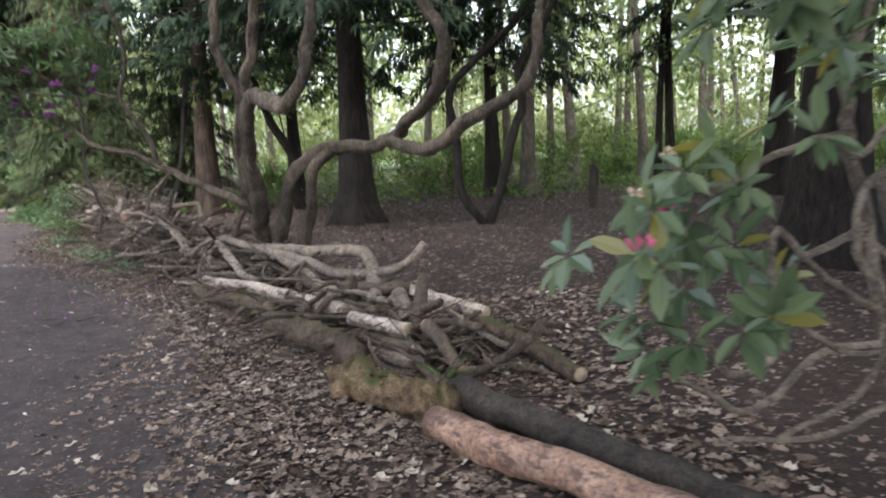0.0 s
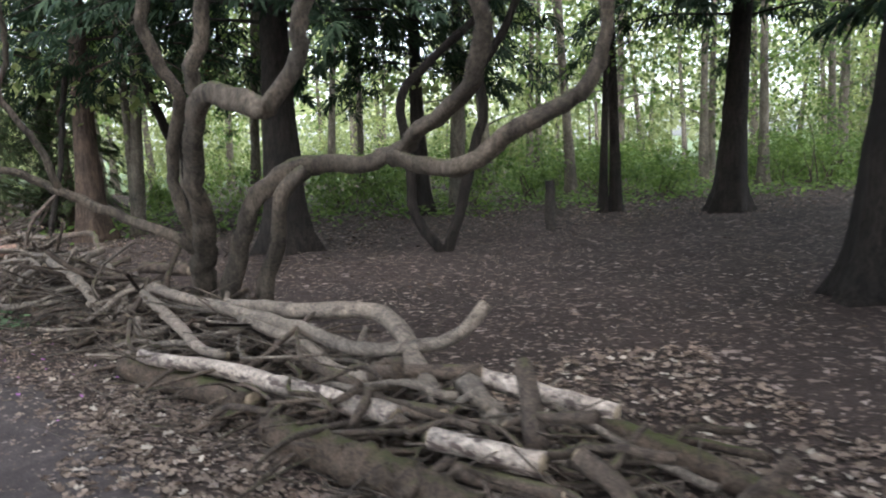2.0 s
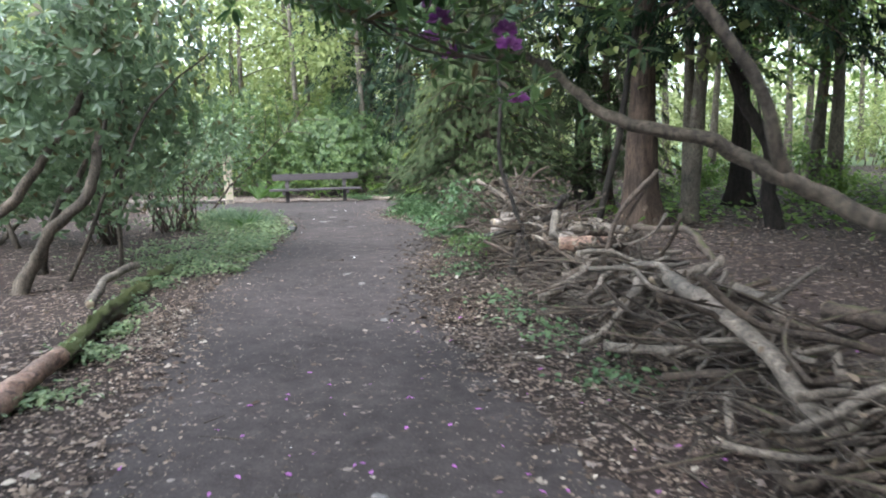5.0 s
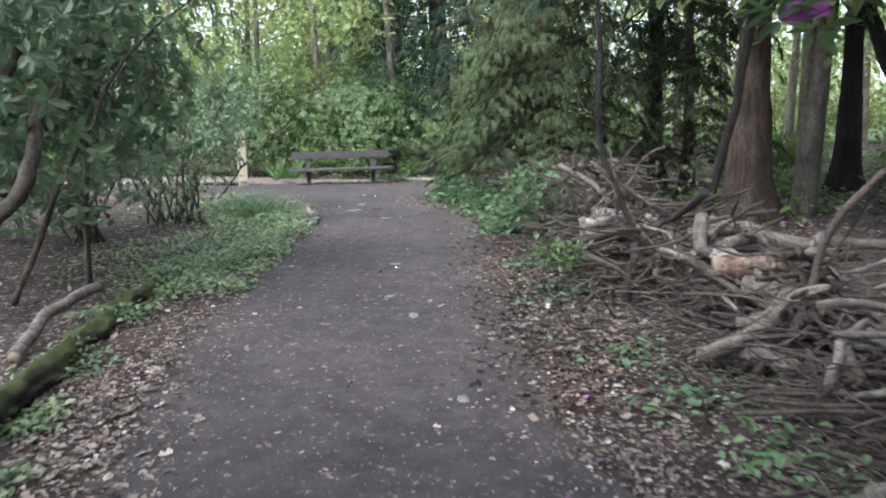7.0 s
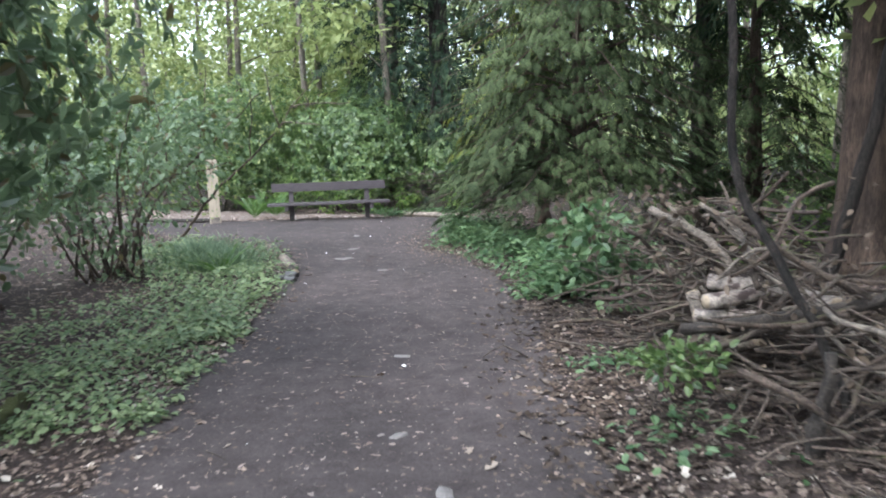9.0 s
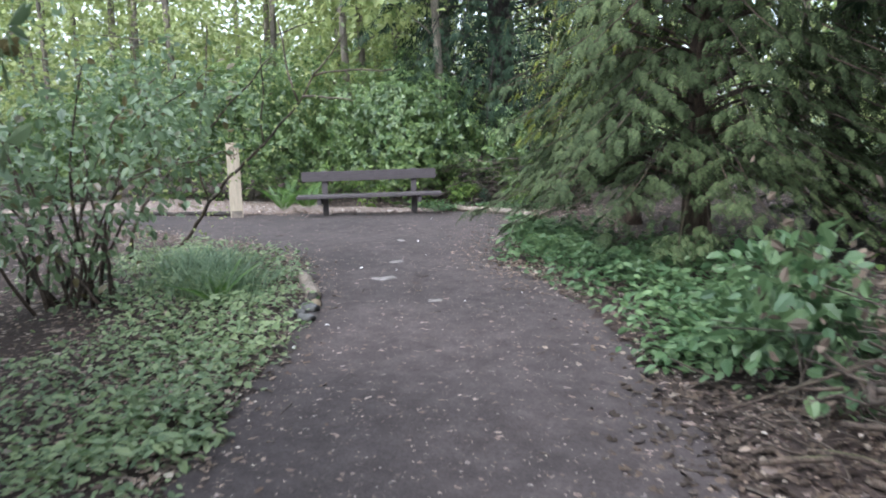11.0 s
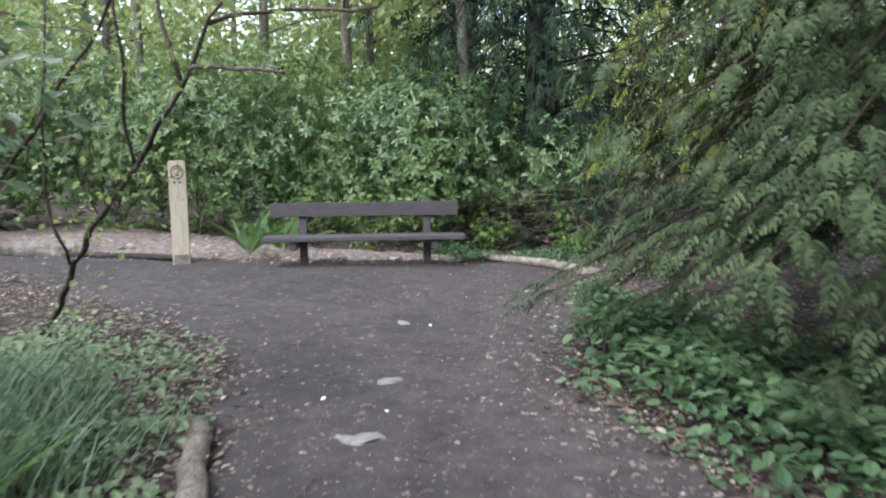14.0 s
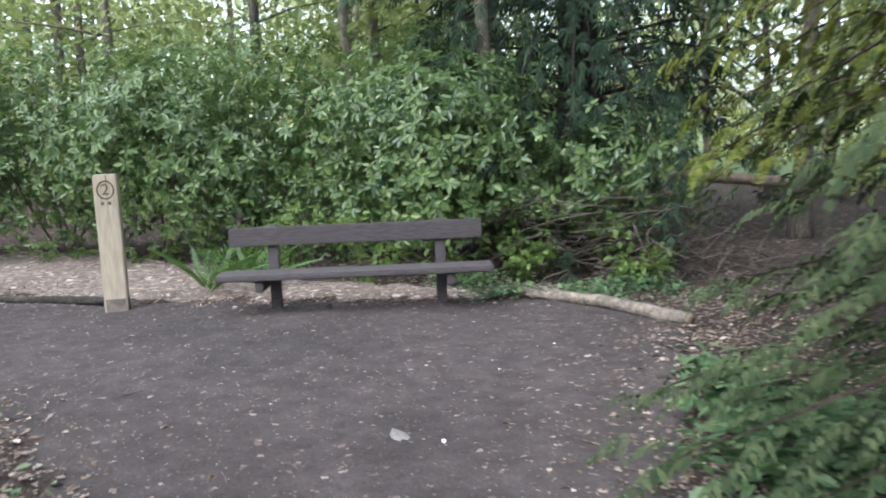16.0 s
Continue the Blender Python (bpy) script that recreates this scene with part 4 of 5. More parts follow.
log("branch", [(-2.61, 9.11, 0.45), (-1.88, 8.07, 0.43), (-1.41, 7.46, 0.4), (-0.93, 6.78, 0.35), (-0.57, 6.69, 0.37), (-0.32, 6.64, 0.45), (-0.16, 6.65, 0.6)], 0.045, m_wood_grey, "long curved grey branch with upturned end", 110, 0.045)
log("branch", [(-1.73, 7.86, 0.4), (-1.31, 7.23, 0.33), (-1.06, 6.74, 0.25), (-0.81, 6.41, 0.2)], 0.045, m_wood_grey, G_, 111, 0.035)
log("branch", [(-2.67, 9.17, 0.4), (-2.33, 8.31, 0.35), (-1.96, 7.51, 0.25), (-1.8, 7.39, 0.23)], 0.05, m_wood_grey, G_, 112, 0.035)
log("branch", [(-1.26, 7.01, 0.25), (-0.98, 6.51, 0.2), (-0.74, 5.82, 0.15)], 0.04, m_wood_brown, B_, 113)
log("log", [(-0.9, 6.3, 0.2), (-0.58, 5.88, 0.2)], 0.05, m_wood_brown, W_, 114)
log("log", [(-0.39, 6.25, 0.25), (-0.28, 5.7, 0.16)], 0.06, m_wood_grey, "short grey log on the heap", 115)
log("log", [(-0.16, 5.82, 0.45), (-0.22, 5.39, 0.15)], 0.05, m_wood_brown, "short brown log standing on the heap", 116)
log("log", [(-0.4, 6.4, 0.25), (-0.15, 6.17, 0.23), (0.3, 5.74, 0.17)], 0.055, m_birch, "white birch log on the heap", 117)
log("log", [(0.2, 5.86, 0.1), (0.54, 5.12, 0.07), (0.8, 4.55, 0.03)], 0.075, m_wood_moss, "dark mossy log behind the heap", 118, 0.055)
log("branch", [(-0.14, 5.07, 0.27), (0.0, 4.85, 0.16), (0.08, 4.67, 0.06)], 0.045, m_wood_brown, "forked brown branch on the heap", 119, 0.04, forks=[([(-0.08, 4.95, 0.22), (0.24, 5.25, 0.3)], 0.025)])
log("branch", [(0.08, 4.65, 0.02), (0.32, 4.77, 0.07), (0.59, 4.68, 0.33)], 0.03, m_wood_brown, "forked brown branch on the heap", 120, 0.035, forks=[([(0.34, 4.77, 0.07), (0.67, 4.63, 0.01)], 0.02)])
log("branch", [(-0.2, 4.91, 0.07), (-0.02, 4.47, 0.02)], 0.04, m_wood_brown, B_, 121)
log("branch", [(-0.9, 6.5, 0.28), (-0.28, 6.3, 0.28)], 0.05, m_wood_brown, "reddish brown log on the heap", 122)
log("branch", [(-0.76, 6.23, 0.42), (-0.76, 6.36, 0.1)], 0.04, m_wood_moss, B_, 123)
log("branch", [(-4.09, 11.28, 0.5), (-3.46, 10.04, 0.42), (-3.21, 9.64, 0.25), (-3.0, 9.4, 0.1)], 0.055, m_wood_grey, "long bent grey branch on the heap", 124, 0.05)
log("branch", [(-5.43, 12.52, 0.03), (-5.15, 12.63, 0.2), (-4.95, 13.29, 0.42), (-4.85, 14.25, 0.5)], 0.05, m_wood_grey, G_, 125, 0.06)
log("branch", [(-4.47, 12.35, 0.45), (-4.34, 11.27, 0.35), (-4.47, 10.91, 0.15), (-4.63, 10.91, 0.05)], 0.04, m_wood_grey, G_, 126, 0.035)
log("branch", [(-5.85, 14.45, 0.45), (-5.44, 14.58, 0.52), (-5.05, 13.78, 0.45)], 0.06, m_wood_grey, G_, 127)
log("log", [(-5.5, 13.5, 0.5), (-5.18, 13.4, 0.3)], 0.09, m_birch, "thick pale stub of a log on the heap", 128, 0.07)
log("branch", [(-4.41, 10.67, 0.12), (-3.95, 10.54, 0.15), (-3.52, 10.57, 0.22)], 0.03, m_wood_grey, G_, 129)
log("branch", [(-3.94, 10.09, 0.12), (-3.55, 10.15, 0.17), (-2.9, 10.07, 0.25), (-2.2, 9.9, 0.3)], 0.022, m_wood_brown, B_, 130)
log("branch", [(-4.26, 11.58, 0.4), (-4.04, 11.96, 0.42), (-3.83, 12.41, 0.46)], 0.045, m_wood_grey, G_, 131)
log("branch", [(-4.85, 13.9, 0.55), (-4.27, 13.56, 0.57), (-3.87, 12.4, 0.45)], 0.035, m_wood_brown, B_, 132)
log("branch", [(-3.66, 11.32, 0.45), (-3.33, 10.77, 0.42), (-3.39, 10.35, 0.3)], 0.035, m_wood_grey, G_, 133)
log("log", [(-3.06, 10.99, 0.4), (-2.5, 10.6, 0.38)], 0.065, m_wood_brown, "sawn brown log on the heap", 134)
log("branch", [(-3.05, 10.59, 0.37), (-2.99, 9.73, 0.25), (-2.95, 9.2, 0.06)], 0.03, m_wood_grey, G_, 135)
log("branch", [(-3.55, 9.82, 0.15), (-3.51, 9.63, 0.0)], 0.025, m_wood_grey, G_, 136)
log("branch", [(-6.93, 15.14, 0.42), (-6.53, 15.5, 0.42), (-6.2, 15.12, 0.45)], 0.05, m_birch, "pale birch branch on the far heap", 137)
log("branch", [(-7.01, 15.24, 0.3), (-6.51, 15.24, 0.3), (-6.0, 15.0, 0.32)], 0.05, m_birch, "pale birch branch on the far heap", 138)
log("branch", [(-7.05, 15.4, 0.42), (-6.92, 15.25, 0.12), (-6.62, 14.97, 0.25)], 0.045, m_wood_grey, "bent pale branch on the far heap", 139)
log("branch", [(-7.38, 15.66, 0.95), (-7.0, 15.6, 0.75), (-6.8, 15.56, 0.55)], 0.03, m_wood_grey, "grey branch on top of the far heap", 140)
log("branch", [(-6.95, 15.5, 0.48), (-6.6, 15.43, 0.48)], 0.05, m_birch, "short birch branch on the far heap", 141)
log("branch", [(-6.1, 14.2, 0.0), (-6.35, 14.5, 0.55), (-6.75, 14.9, 1.25), (-6.8, 15.1, 2.2), (-6.95, 15.2, 3.2)], 0.026, m_bark_dark, "dark leaning branch propped in the far heap", 142)
log("branch", [(-6.25, 17.9, -0.1), (-6.04, 17.95, 0.84), (-5.89, 18.0, 1.5), (-5.8, 18.0, 2.2), (-5.6, 18.0, 3.4)], 0.055, m_bark_dark, "thin dark stem leaning beside the cedar", 143)

log("log", [(-5.5, 13.3, 0.43), (-4.9, 13.5, 0.43)], 0.085, m_birch_red, "thick sawn pale log on the heap", 170, 0.08)
log("branch", [(-5.65, 13.72, 0.72), (-5.64, 13.59, 0.53), (-5.56, 13.48, 0.48), (-5.32, 13.94, 0.53), (-4.9, 13.77, 0.53)], 0.05, m_wood_grey, "hooked grey branch on the heap", 171, 0.05)
log("log", [(-5.31, 13.29, 0.3), (-4.9, 13.31, 0.3)], 0.075, m_wood_grey, "short grey log on the heap", 172)
log("branch", [(-5.49, 12.59, 0.0), (-5.18, 12.58, 0.04), (-4.95, 12.43, 0.04)], 0.05, m_wood_grey, G_, 173)
log("branch", [(-5.97, 13.85, 0.43), (-5.62, 13.57, 0.38), (-5.44, 13.44, 0.33)], 0.02, m_wood_grey, G_, 174)
log("branch", [(-7.07, 15.14, 0.23), (-6.5, 14.93, 0.4), (-6.05, 14.72, 0.55), (-5.7, 14.2, 0.85)], 0.035, m_wood_char, "dark bare branch across the far heap", 175)
log("log", [(-6.3, 14.1, -0.12), (-6.28, 14.12, 0.2), (-6.24, 14.15, 0.42)], 0.038, m_wood_char, "dark rotten stump in the heap", 176, 0.03, False, 14, wander=0.02, knots=0.4)

# the lesser branches of the heap, laid along it
gb = np.random.default_rng(77)
SPINE = np.array([(0.2, 4.9), (-0.5, 5.9), (-1.4, 7.3), (-2.4, 8.9), (-3.3, 10.3), (-4.2, 11.6), (-5.0, 13.2), (-5.9, 14.6), (-6.9, 15.8), (-7.5, 16.6)])
HEAP = np.array([0.2, 0.32, 0.42, 0.5, 0.55, 0.62, 0.66, 0.75, 1.1, 0.9])


def heap_at(s):
    k = np.linspace(0, 1, len(SPINE))
    return np.array([np.interp(s, k, SPINE[:, 0]), np.interp(s, k, SPINE[:, 1])]), float(np.interp(s, k, HEAP))


for k in range(290):
    s = gb.uniform(0.02, 0.98)
    c, h = heap_at(s)
    d0, _ = heap_at(min(1, s + 0.05))
    along = math.atan2(*(d0 - c)[::-1]) + gb.normal(0, 0.6 if s < 0.35 else 1.4)
    off = gb.normal(0, 0.29)
    n = unit(d0 - c)
    c = c + np.array([n[1], -n[0]]) * off
    L = gb.uniform(0.35, 1.0)
    top = max(0.05, h * math.exp(-(off / 0.5) ** 2) * gb.uniform(0.3, 1.0))
    d = np.array([math.cos(along), math.sin(along)])
    tilt = gb.normal(0, 0.18 if s < 0.35 else 0.38)
    pts = []
    for w in (-1, -0.3, 0.35, 1):
        q = c + d * L * 0.5 * w + gb.normal(0, 0.05, 2)
        pts.append((q[0], q[1], max(float(lie(*q)) + 0.02, top + tilt * L * 0.5 * w + gb.normal(0, 0.04))))
    r = gb.uniform(0.010, 0.032) * (0.75 if s > 0.7 else 1)
    log("branch", pts, r, (m_wood_grey if s < 0.6 else m_wood_brown, m_wood_brown, m_wood_grey, m_wood_brown, m_wood_moss)[k % 5], (G_ if s < 0.6 else B_, B_, G_, B_, "dark mossy branch on the brushwood heap")[k % 5], 600 + k, r * 0.7, r > 0.03, 7)

# old dark sticks packed in the bottom of the heap
og = np.random.default_rng(78)
old = []
for k in range(620):
    s = og.uniform(0.05, 0.98)
    c, h = heap_at(s)
    off = og.normal(0, 0.24, 2)
    c = c + off
    top = max(0.03, 0.75 * h * math.exp(-(np.linalg.norm(off) / 0.6) ** 2) * og.uniform(0.0, 1.0))
    a, L = og.uniform(0, 6.28), og.uniform(0.3, 0.9)
    p = np.array([c[0], c[1], float(lie(*c)) + top])
    e = p + np.array([math.cos(a), math.sin(a), og.normal(0, 0.12)]) * L
    e[2] = max(e[2], float(lie(e[0], e[1])) + 0.02)
    r = og.uniform(0.008, 0.022)
    old.append(tube([p, (p + e) / 2 + og.normal(0, 0.04, 3), e], r, r * 0.6, 6, 0.2, 0.1, 0.0, k))
solo("old_sticks", join(old), m_wood_brown, (-3, 10, 0), "dark rotting sticks packed inside the brushwood heap", "sticks", kind="stuff")

# dead twigs caught in the heap
tw = []
for k in range(2600):
    s = gb.uniform(0.0, 1.0) ** 0.8
    c, h = heap_at(s)
    off = gb.normal(0, 0.42, 2)
    c = c + off
    top = max(0.02, h * math.exp(-(np.linalg.norm(off) / 0.55) ** 2) * gb.uniform(0.05, 1.1))
    a, L = gb.uniform(0, 6.28), gb.uniform(0.15, 0.6)
    d = np.array([math.cos(a), math.sin(a), gb.normal(0, 0.35)])
    p = np.array([c[0], c[1], float(lie(*c)) + top])
    e = p + d * L
    e[2] = max(e[2], float(lie(e[0], e[1])) + 0.01)
    r = gb.uniform(0.003, 0.009)
    tw.append(tube([p, (p + e) / 2 + gb.normal(0, 0.05, 3), e], r, r * 0.5, 4, 0.15, 0.05, 0.0, k))
solo("twigs", join(tw), m_twig, (-3, 10, 0), "tangle of dry brown twigs in the brushwood heap", "twigs", kind="stuff")

# ---- bench ----


def box(c, size, yaw=0.0, bevel=0.008, tilt=0.0):
    bm = bmesh.new()
    bmesh.ops.create_cube(bm, size=1.0)
    bmesh.ops.scale(bm, vec=size, verts=bm.verts)
    bmesh.ops.bevel(bm, geom=bm.edges[:], offset=bevel, segments=2, affect="EDGES")
    bm.transform(Matrix.Translation(c) @ Matrix.Rotation(yaw, 4, "Z") @ Matrix.Rotation(tilt, 4, "X"))
    bmesh.ops.triangulate(bm, faces=bm.faces[:])
    bm.verts.index_update()
    V, F = np.array([v.co[:] for v in bm.verts]), np.array([[v.index for v in f.verts] for f in bm.faces])
    bm.free()
    return V, F


BX, BY, BYAW = -15.75, 23.99, math.atan2(0.82, 1.25)
BZ = float(lie(BX, BY))
bench = thing("bench", (BX, BY, BZ), "dark brown wooden park bench with plank seat", "bench")


def bench_at(u, v, z):
    """u along the bench, v towards its front."""
    return (BX + u * math.cos(BYAW) + v * math.sin(BYAW), BY + u * math.sin(BYAW) - v * math.cos(BYAW), BZ + z)


part("backrest", box(bench_at(0, 0.065, 0.72), (2.40, 0.045, 0.18), BYAW, 0.01, 0.06), m_bench, bench, smooth=False)
part("seat", box(bench_at(0, 0.235, 0.375), (2.56, 0.36, 0.055), BYAW, 0.012), m_bench, bench, smooth=False)
for u in (-0.80, 0.80):
    leg = part("leg", box(bench_at(u, 0.0, 0.34), (0.1, 0.08, 0.96), BYAW, 0.008), m_bench, bench, smooth=False)
    part("seat_bracket", box(bench_at(u + (0.085 if u > 0 else -0.085), 0.2, 0.29), (0.08, 0.34, 0.11), BYAW, 0.01), m_bench, leg, smooth=False)

# ---- marker post ----
PX, PY = -17.95, 22.88
PZ = float(lie(PX, PY))
PF = 0.82
post = thing("marker_post", (PX, PY, PZ), "pale wooden waymark post with carved number two", "post")
shaft = part("shaft", box((PX, PY, PZ + 0.64), (0.22, 0.17, 1.46), PF, 0.012), m_post, post, smooth=False)


part("muddy_foot", box((PX, PY, PZ + 0.03), (0.225, 0.175, 0.26), PF, 0.02), m_mud, post, "weathered foot caked with grey mud", smooth=False)


def post_at(u, z, proud=0.0):
    return (PX + u * math.cos(PF) + (0.085 + proud) * math.sin(PF), PY + u * math.sin(PF) - (0.085 + proud) * math.cos(PF), PZ + z)


ring = [post_at(0.075 * math.cos(a), 1.22 + 0.085 * math.sin(a), 0.001) for a in np.linspace(0, 2 * np.pi, 25)]
part("carved_ring", tube(ring, 0.007, 0.007, 6, 0.05, 0), m_carve, shaft, "carved ring groove")
fc = bpy.data.curves.new("number", "FONT")
fc.body, fc.size, fc.extrude, fc.align_x, fc.align_y = "2", 0.15, 0.002, "CENTER", "CENTER"
fo = bpy.data.objects.new("number", fc)
scene.collection.objects.link(fo)
bpy.context.view_layer.update()
nm = bpy.data.meshes.new_from_object(fo.evaluated_get(bpy.context.evaluated_depsgraph_get()))
bpy.data.objects.remove(fo)
nm.materials.clear()
nm.materials.append(m_carve)
num = new("carved_number", nm)
num.parent = shaft
num.matrix_local = Matrix.Translation(Vector(post_at(0, 1.22, 0.003)) - Vector((PX, PY, PZ))) @ Matrix.Rotation(PF, 4, "Z") @ Matrix.Rotation(radians(90), 4, "X")
part("carved_line", box(post_at(-0.035, 1.09, 0.002), (0.03, 0.006, 0.03), PF, 0.002), m_carve, shaft, smooth=False)
part("carved_line", box(post_at(0.03, 1.09, 0.002), (0.03, 0.006, 0.03), PF, 0.002), m_carve, shaft, smooth=False)
part("crack", tube([post_at(0.015, 1.36, 0.002), post_at(0.008, 1.15, 0.003), post_at(0.02, 0.9, 0.001)], 0.004, 0.001, 4, 0.04, 0.1, 0.002), m_carve, shaft, "dark drying crack")

# short dark post in the glade
log("stump_post", [(3.2, 16.1, -0.12), (3.2, 16.1, 0.35), (3.21, 16.1, 0.82)], 0.095, m_wood_char, "short dark post standing in the glade", 150, 0.09, False, group="glade")

# ---- bushes and plants ----
LB = "broad rhododendron bush with drooping leaves beside the path"
LRH = bush("rhododendron_bush", (-11.75, 12.6), (2.3, 2.0, 3.3), LB, m_rhodo_left, 500, 1500, 0.14, stems=2, lift_by=0.75, stem_r=0.03)
for k, (line, r) in enumerate([
    ([(-11.1, 11.25, -0.1), (-10.95, 11.35, 0.35), (-10.6, 11.5, 0.75), (-10.3, 11.6, 1.05), (-10.4, 11.9, 1.7)], 0.085),
    ([(-11.9, 11.2, -0.1), (-11.5, 11.1, 0.6), (-11.1, 11.3, 1.0), (-10.9, 11.7, 1.6), (-10.9, 12.2, 2.2)], 0.07),
    ([(-12.2, 12.4, -0.1), (-11.8, 12.3, 0.7), (-11.4, 12.6, 1.4), (-11.2, 12.9, 2.1)], 0.05),
]):
    part("limb", tube(line, r, r * 0.55, 10, 0.08, 0.18, 0.015, 505 + k, 0.3), m_bark_rhodo, LRH)
bush("rhododendron_bush", (-15.3, 14.0), (2.6, 2.4, 3.6), LB, m_rhodo_left, 501, 900, 0.15, stems=7, lift_by=0.2, stem_r=0.05)
bush("hazel_shrub", (-14.2, 16.9), (1.9, 1.6, 2.7), "thin many-stemmed shrub with small spring leaves", m_rhodo_left, 502, 2600, 0.085, "oval", 22, m_wood_brown, 0.3, "shrub", 14, 0.3, 0.018)
bush("hazel_shrub", (-13.9, 14.9), (1.6, 1.4, 2.2), "low spreading shrub with bent brown stems", m_rhodo_left, 503, 1500, 0.095, "oval", 16, m_wood_brown, 0.35, "shrub", 12, 0.3, 0.02)
SAP = thing("sapling", (-15.7, 19.4, float(lie(-15.7, 19.4))), "bare leaning sapling with thin dark twigs", "sapling")
SAPL = [
    [(-15.9, 19.6, -0.15), (-15.3, 19.45, 0.3), (-14.4, 19.1, 0.85), (-13.43, 18.73, 1.31), (-12.67, 18.41, 1.72), (-12.44, 18.38, 1.95), (-12.0, 18.3, 2.3)],
    [(-15.95, 18.9, -0.15), (-15.33, 18.58, 0.46), (-14.49, 18.54, 1.16), (-13.62, 18.4, 1.66), (-12.87, 18.29, 2.14)],
    [(-12.67, 18.41, 1.72), (-12.75, 18.4, 2.0), (-12.85, 18.4, 2.5)],
    [(-12.44, 18.38, 1.95), (-12.1, 18.5, 2.0), (-11.7, 18.6, 1.98)],
    [(-12.6, 18.4, 1.76), (-12.3, 18.3, 1.75), (-11.9, 18.25, 1.7)],
    [(-13.43, 18.73, 1.31), (-13.2, 18.5, 1.75), (-13.1, 18.4, 2.2)],
    [(-14.8, 19.2, 0.6), (-14.7, 19.0, 1.1), (-14.3, 18.8, 1.9), (-14.2, 18.8, 2.6)],
    [(-14.6, 18.3, 1.1), (-14.5, 18.2, 1.7), (-14.6, 18.1, 2.4)],
]
for k, line in enumerate(SAPL):
    part("stem" if k < 2 else "branch", tube(line, 0.028 if k < 2 else 0.011, 0.007, 6, 0.1, 0.1, 0.012, 520 + k), m_wood_brown, SAP)
gs = np.random.default_rng(530)
sp = np.concatenate([smooth_line(l, 0.03)[25:] for l in SAPL])
sp = sp[gs.integers(0, len(sp), 420)] + gs.normal(0, 0.16, (420, 3))
part("leaves", scattered_leaves(gs, sp, on_sphere(gs, 420), 0.055), m_spring, SAP, smooth=False)

LAUREL = "dense laurel bush with glossy green leaves behind the bench"
for k, (x, y, r, h) in enumerate([(-16.6, 26.3, 1.7, 2.5), (-18.6, 26.0, 1.8, 2.9), (-20.6, 25.7, 1.8, 3.0), (-15.0, 27.2, 1.6, 2.2), (-22.6, 25.2, 1.9, 3.2), (-17.6, 28.0, 2.0, 3.2), (-24.6, 24.0, 1.8, 2.4), (-20.5, 28.2, 2.2, 3.6)]):
    bush("laurel_bush", (x, y), (r * 1.15, r, h), LAUREL, m_laurel, 540 + k, 1200, 0.115, stems=6, lift_by=0.05, lumps=22, hollow=0.7)
for k, (x, y, s) in enumerate([(-16.5, 25.0, 0.55), (-15.6, 25.5, 0.6), (-14.8, 25.8, 0.42), (-13.6, 25.9, 0.4), (-17.6, 25.2, 0.6)]):
    bush("bramble_bush", (x, y), (s, s * 0.8, s * 1.3), "low leafy bramble at the foot of the laurels", m_bright, 560 + k, 260, 0.085, "oval", 4, m_twig, 0.05, "bush", 8, 0.3, 0.008)


def fern(base, size, n, seed):
    g = np.random.default_rng(seed)
    x, y = base
    z = float(lie(x, y))
    t = thing("fern", (x, y, z), "bright green fern with arching fronds", "fern")
    a = np.arange(n) * 2.4 + g.normal(0, 0.2, n)
    D = np.stack([np.cos(a), np.sin(a), g.uniform(0.9, 2.2, n)], 1)
    P = np.tile(np.array([x, y, z]), (n, 1)) + D * 0.02
    for k in range(n):
        part("frond", scatter(FERN, P[k:k + 1], D[k:k + 1], np.array([[0, 0, 1.0]]), size * g.uniform(0.75, 1.15)), m_fern, t, smooth=False)
    return t


fern((-17.7, 23.85), 0.72, 10, 570)
fern((-17.4, 24.25), 0.68, 9, 571)
fern((-18.3, 25.0), 0.7, 10, 572)
fern((-0.02, 4.6), 0.2, 5, 573)
fern((-12.9, 17.4), 0.4, 7, 574)

# young cedars beside the path
CED = "young cedar with drooping flat green sprays to the ground"
cedar((-9.5, 21.4), 8.5, 0.13, 2.4, 0.75, CED, m_cedar, m_bark_red, 580, 0.18, 235, 0.17, power=0.3, dense=0.118)
cedar((-11.0, 24.1), 7.0, 0.10, 1.75, 1.5, "young golden conifer with yellow green sprays", m_cedar_gold, m_bark_red, 581, 0.18, 120, 0.16, "golden_conifer", power=0.4, dense=0.17, skirt=1.2)
cedar((-7.2, 22.9), 7.5, 0.12, 1.7, 0.6, CED, m_cedar, m_bark_red, 582, 0.25, 100, 0.25, power=0.4, dense=0.22)

# low plants: nettles and ivy along both edges
gp = np.random.default_rng(590)


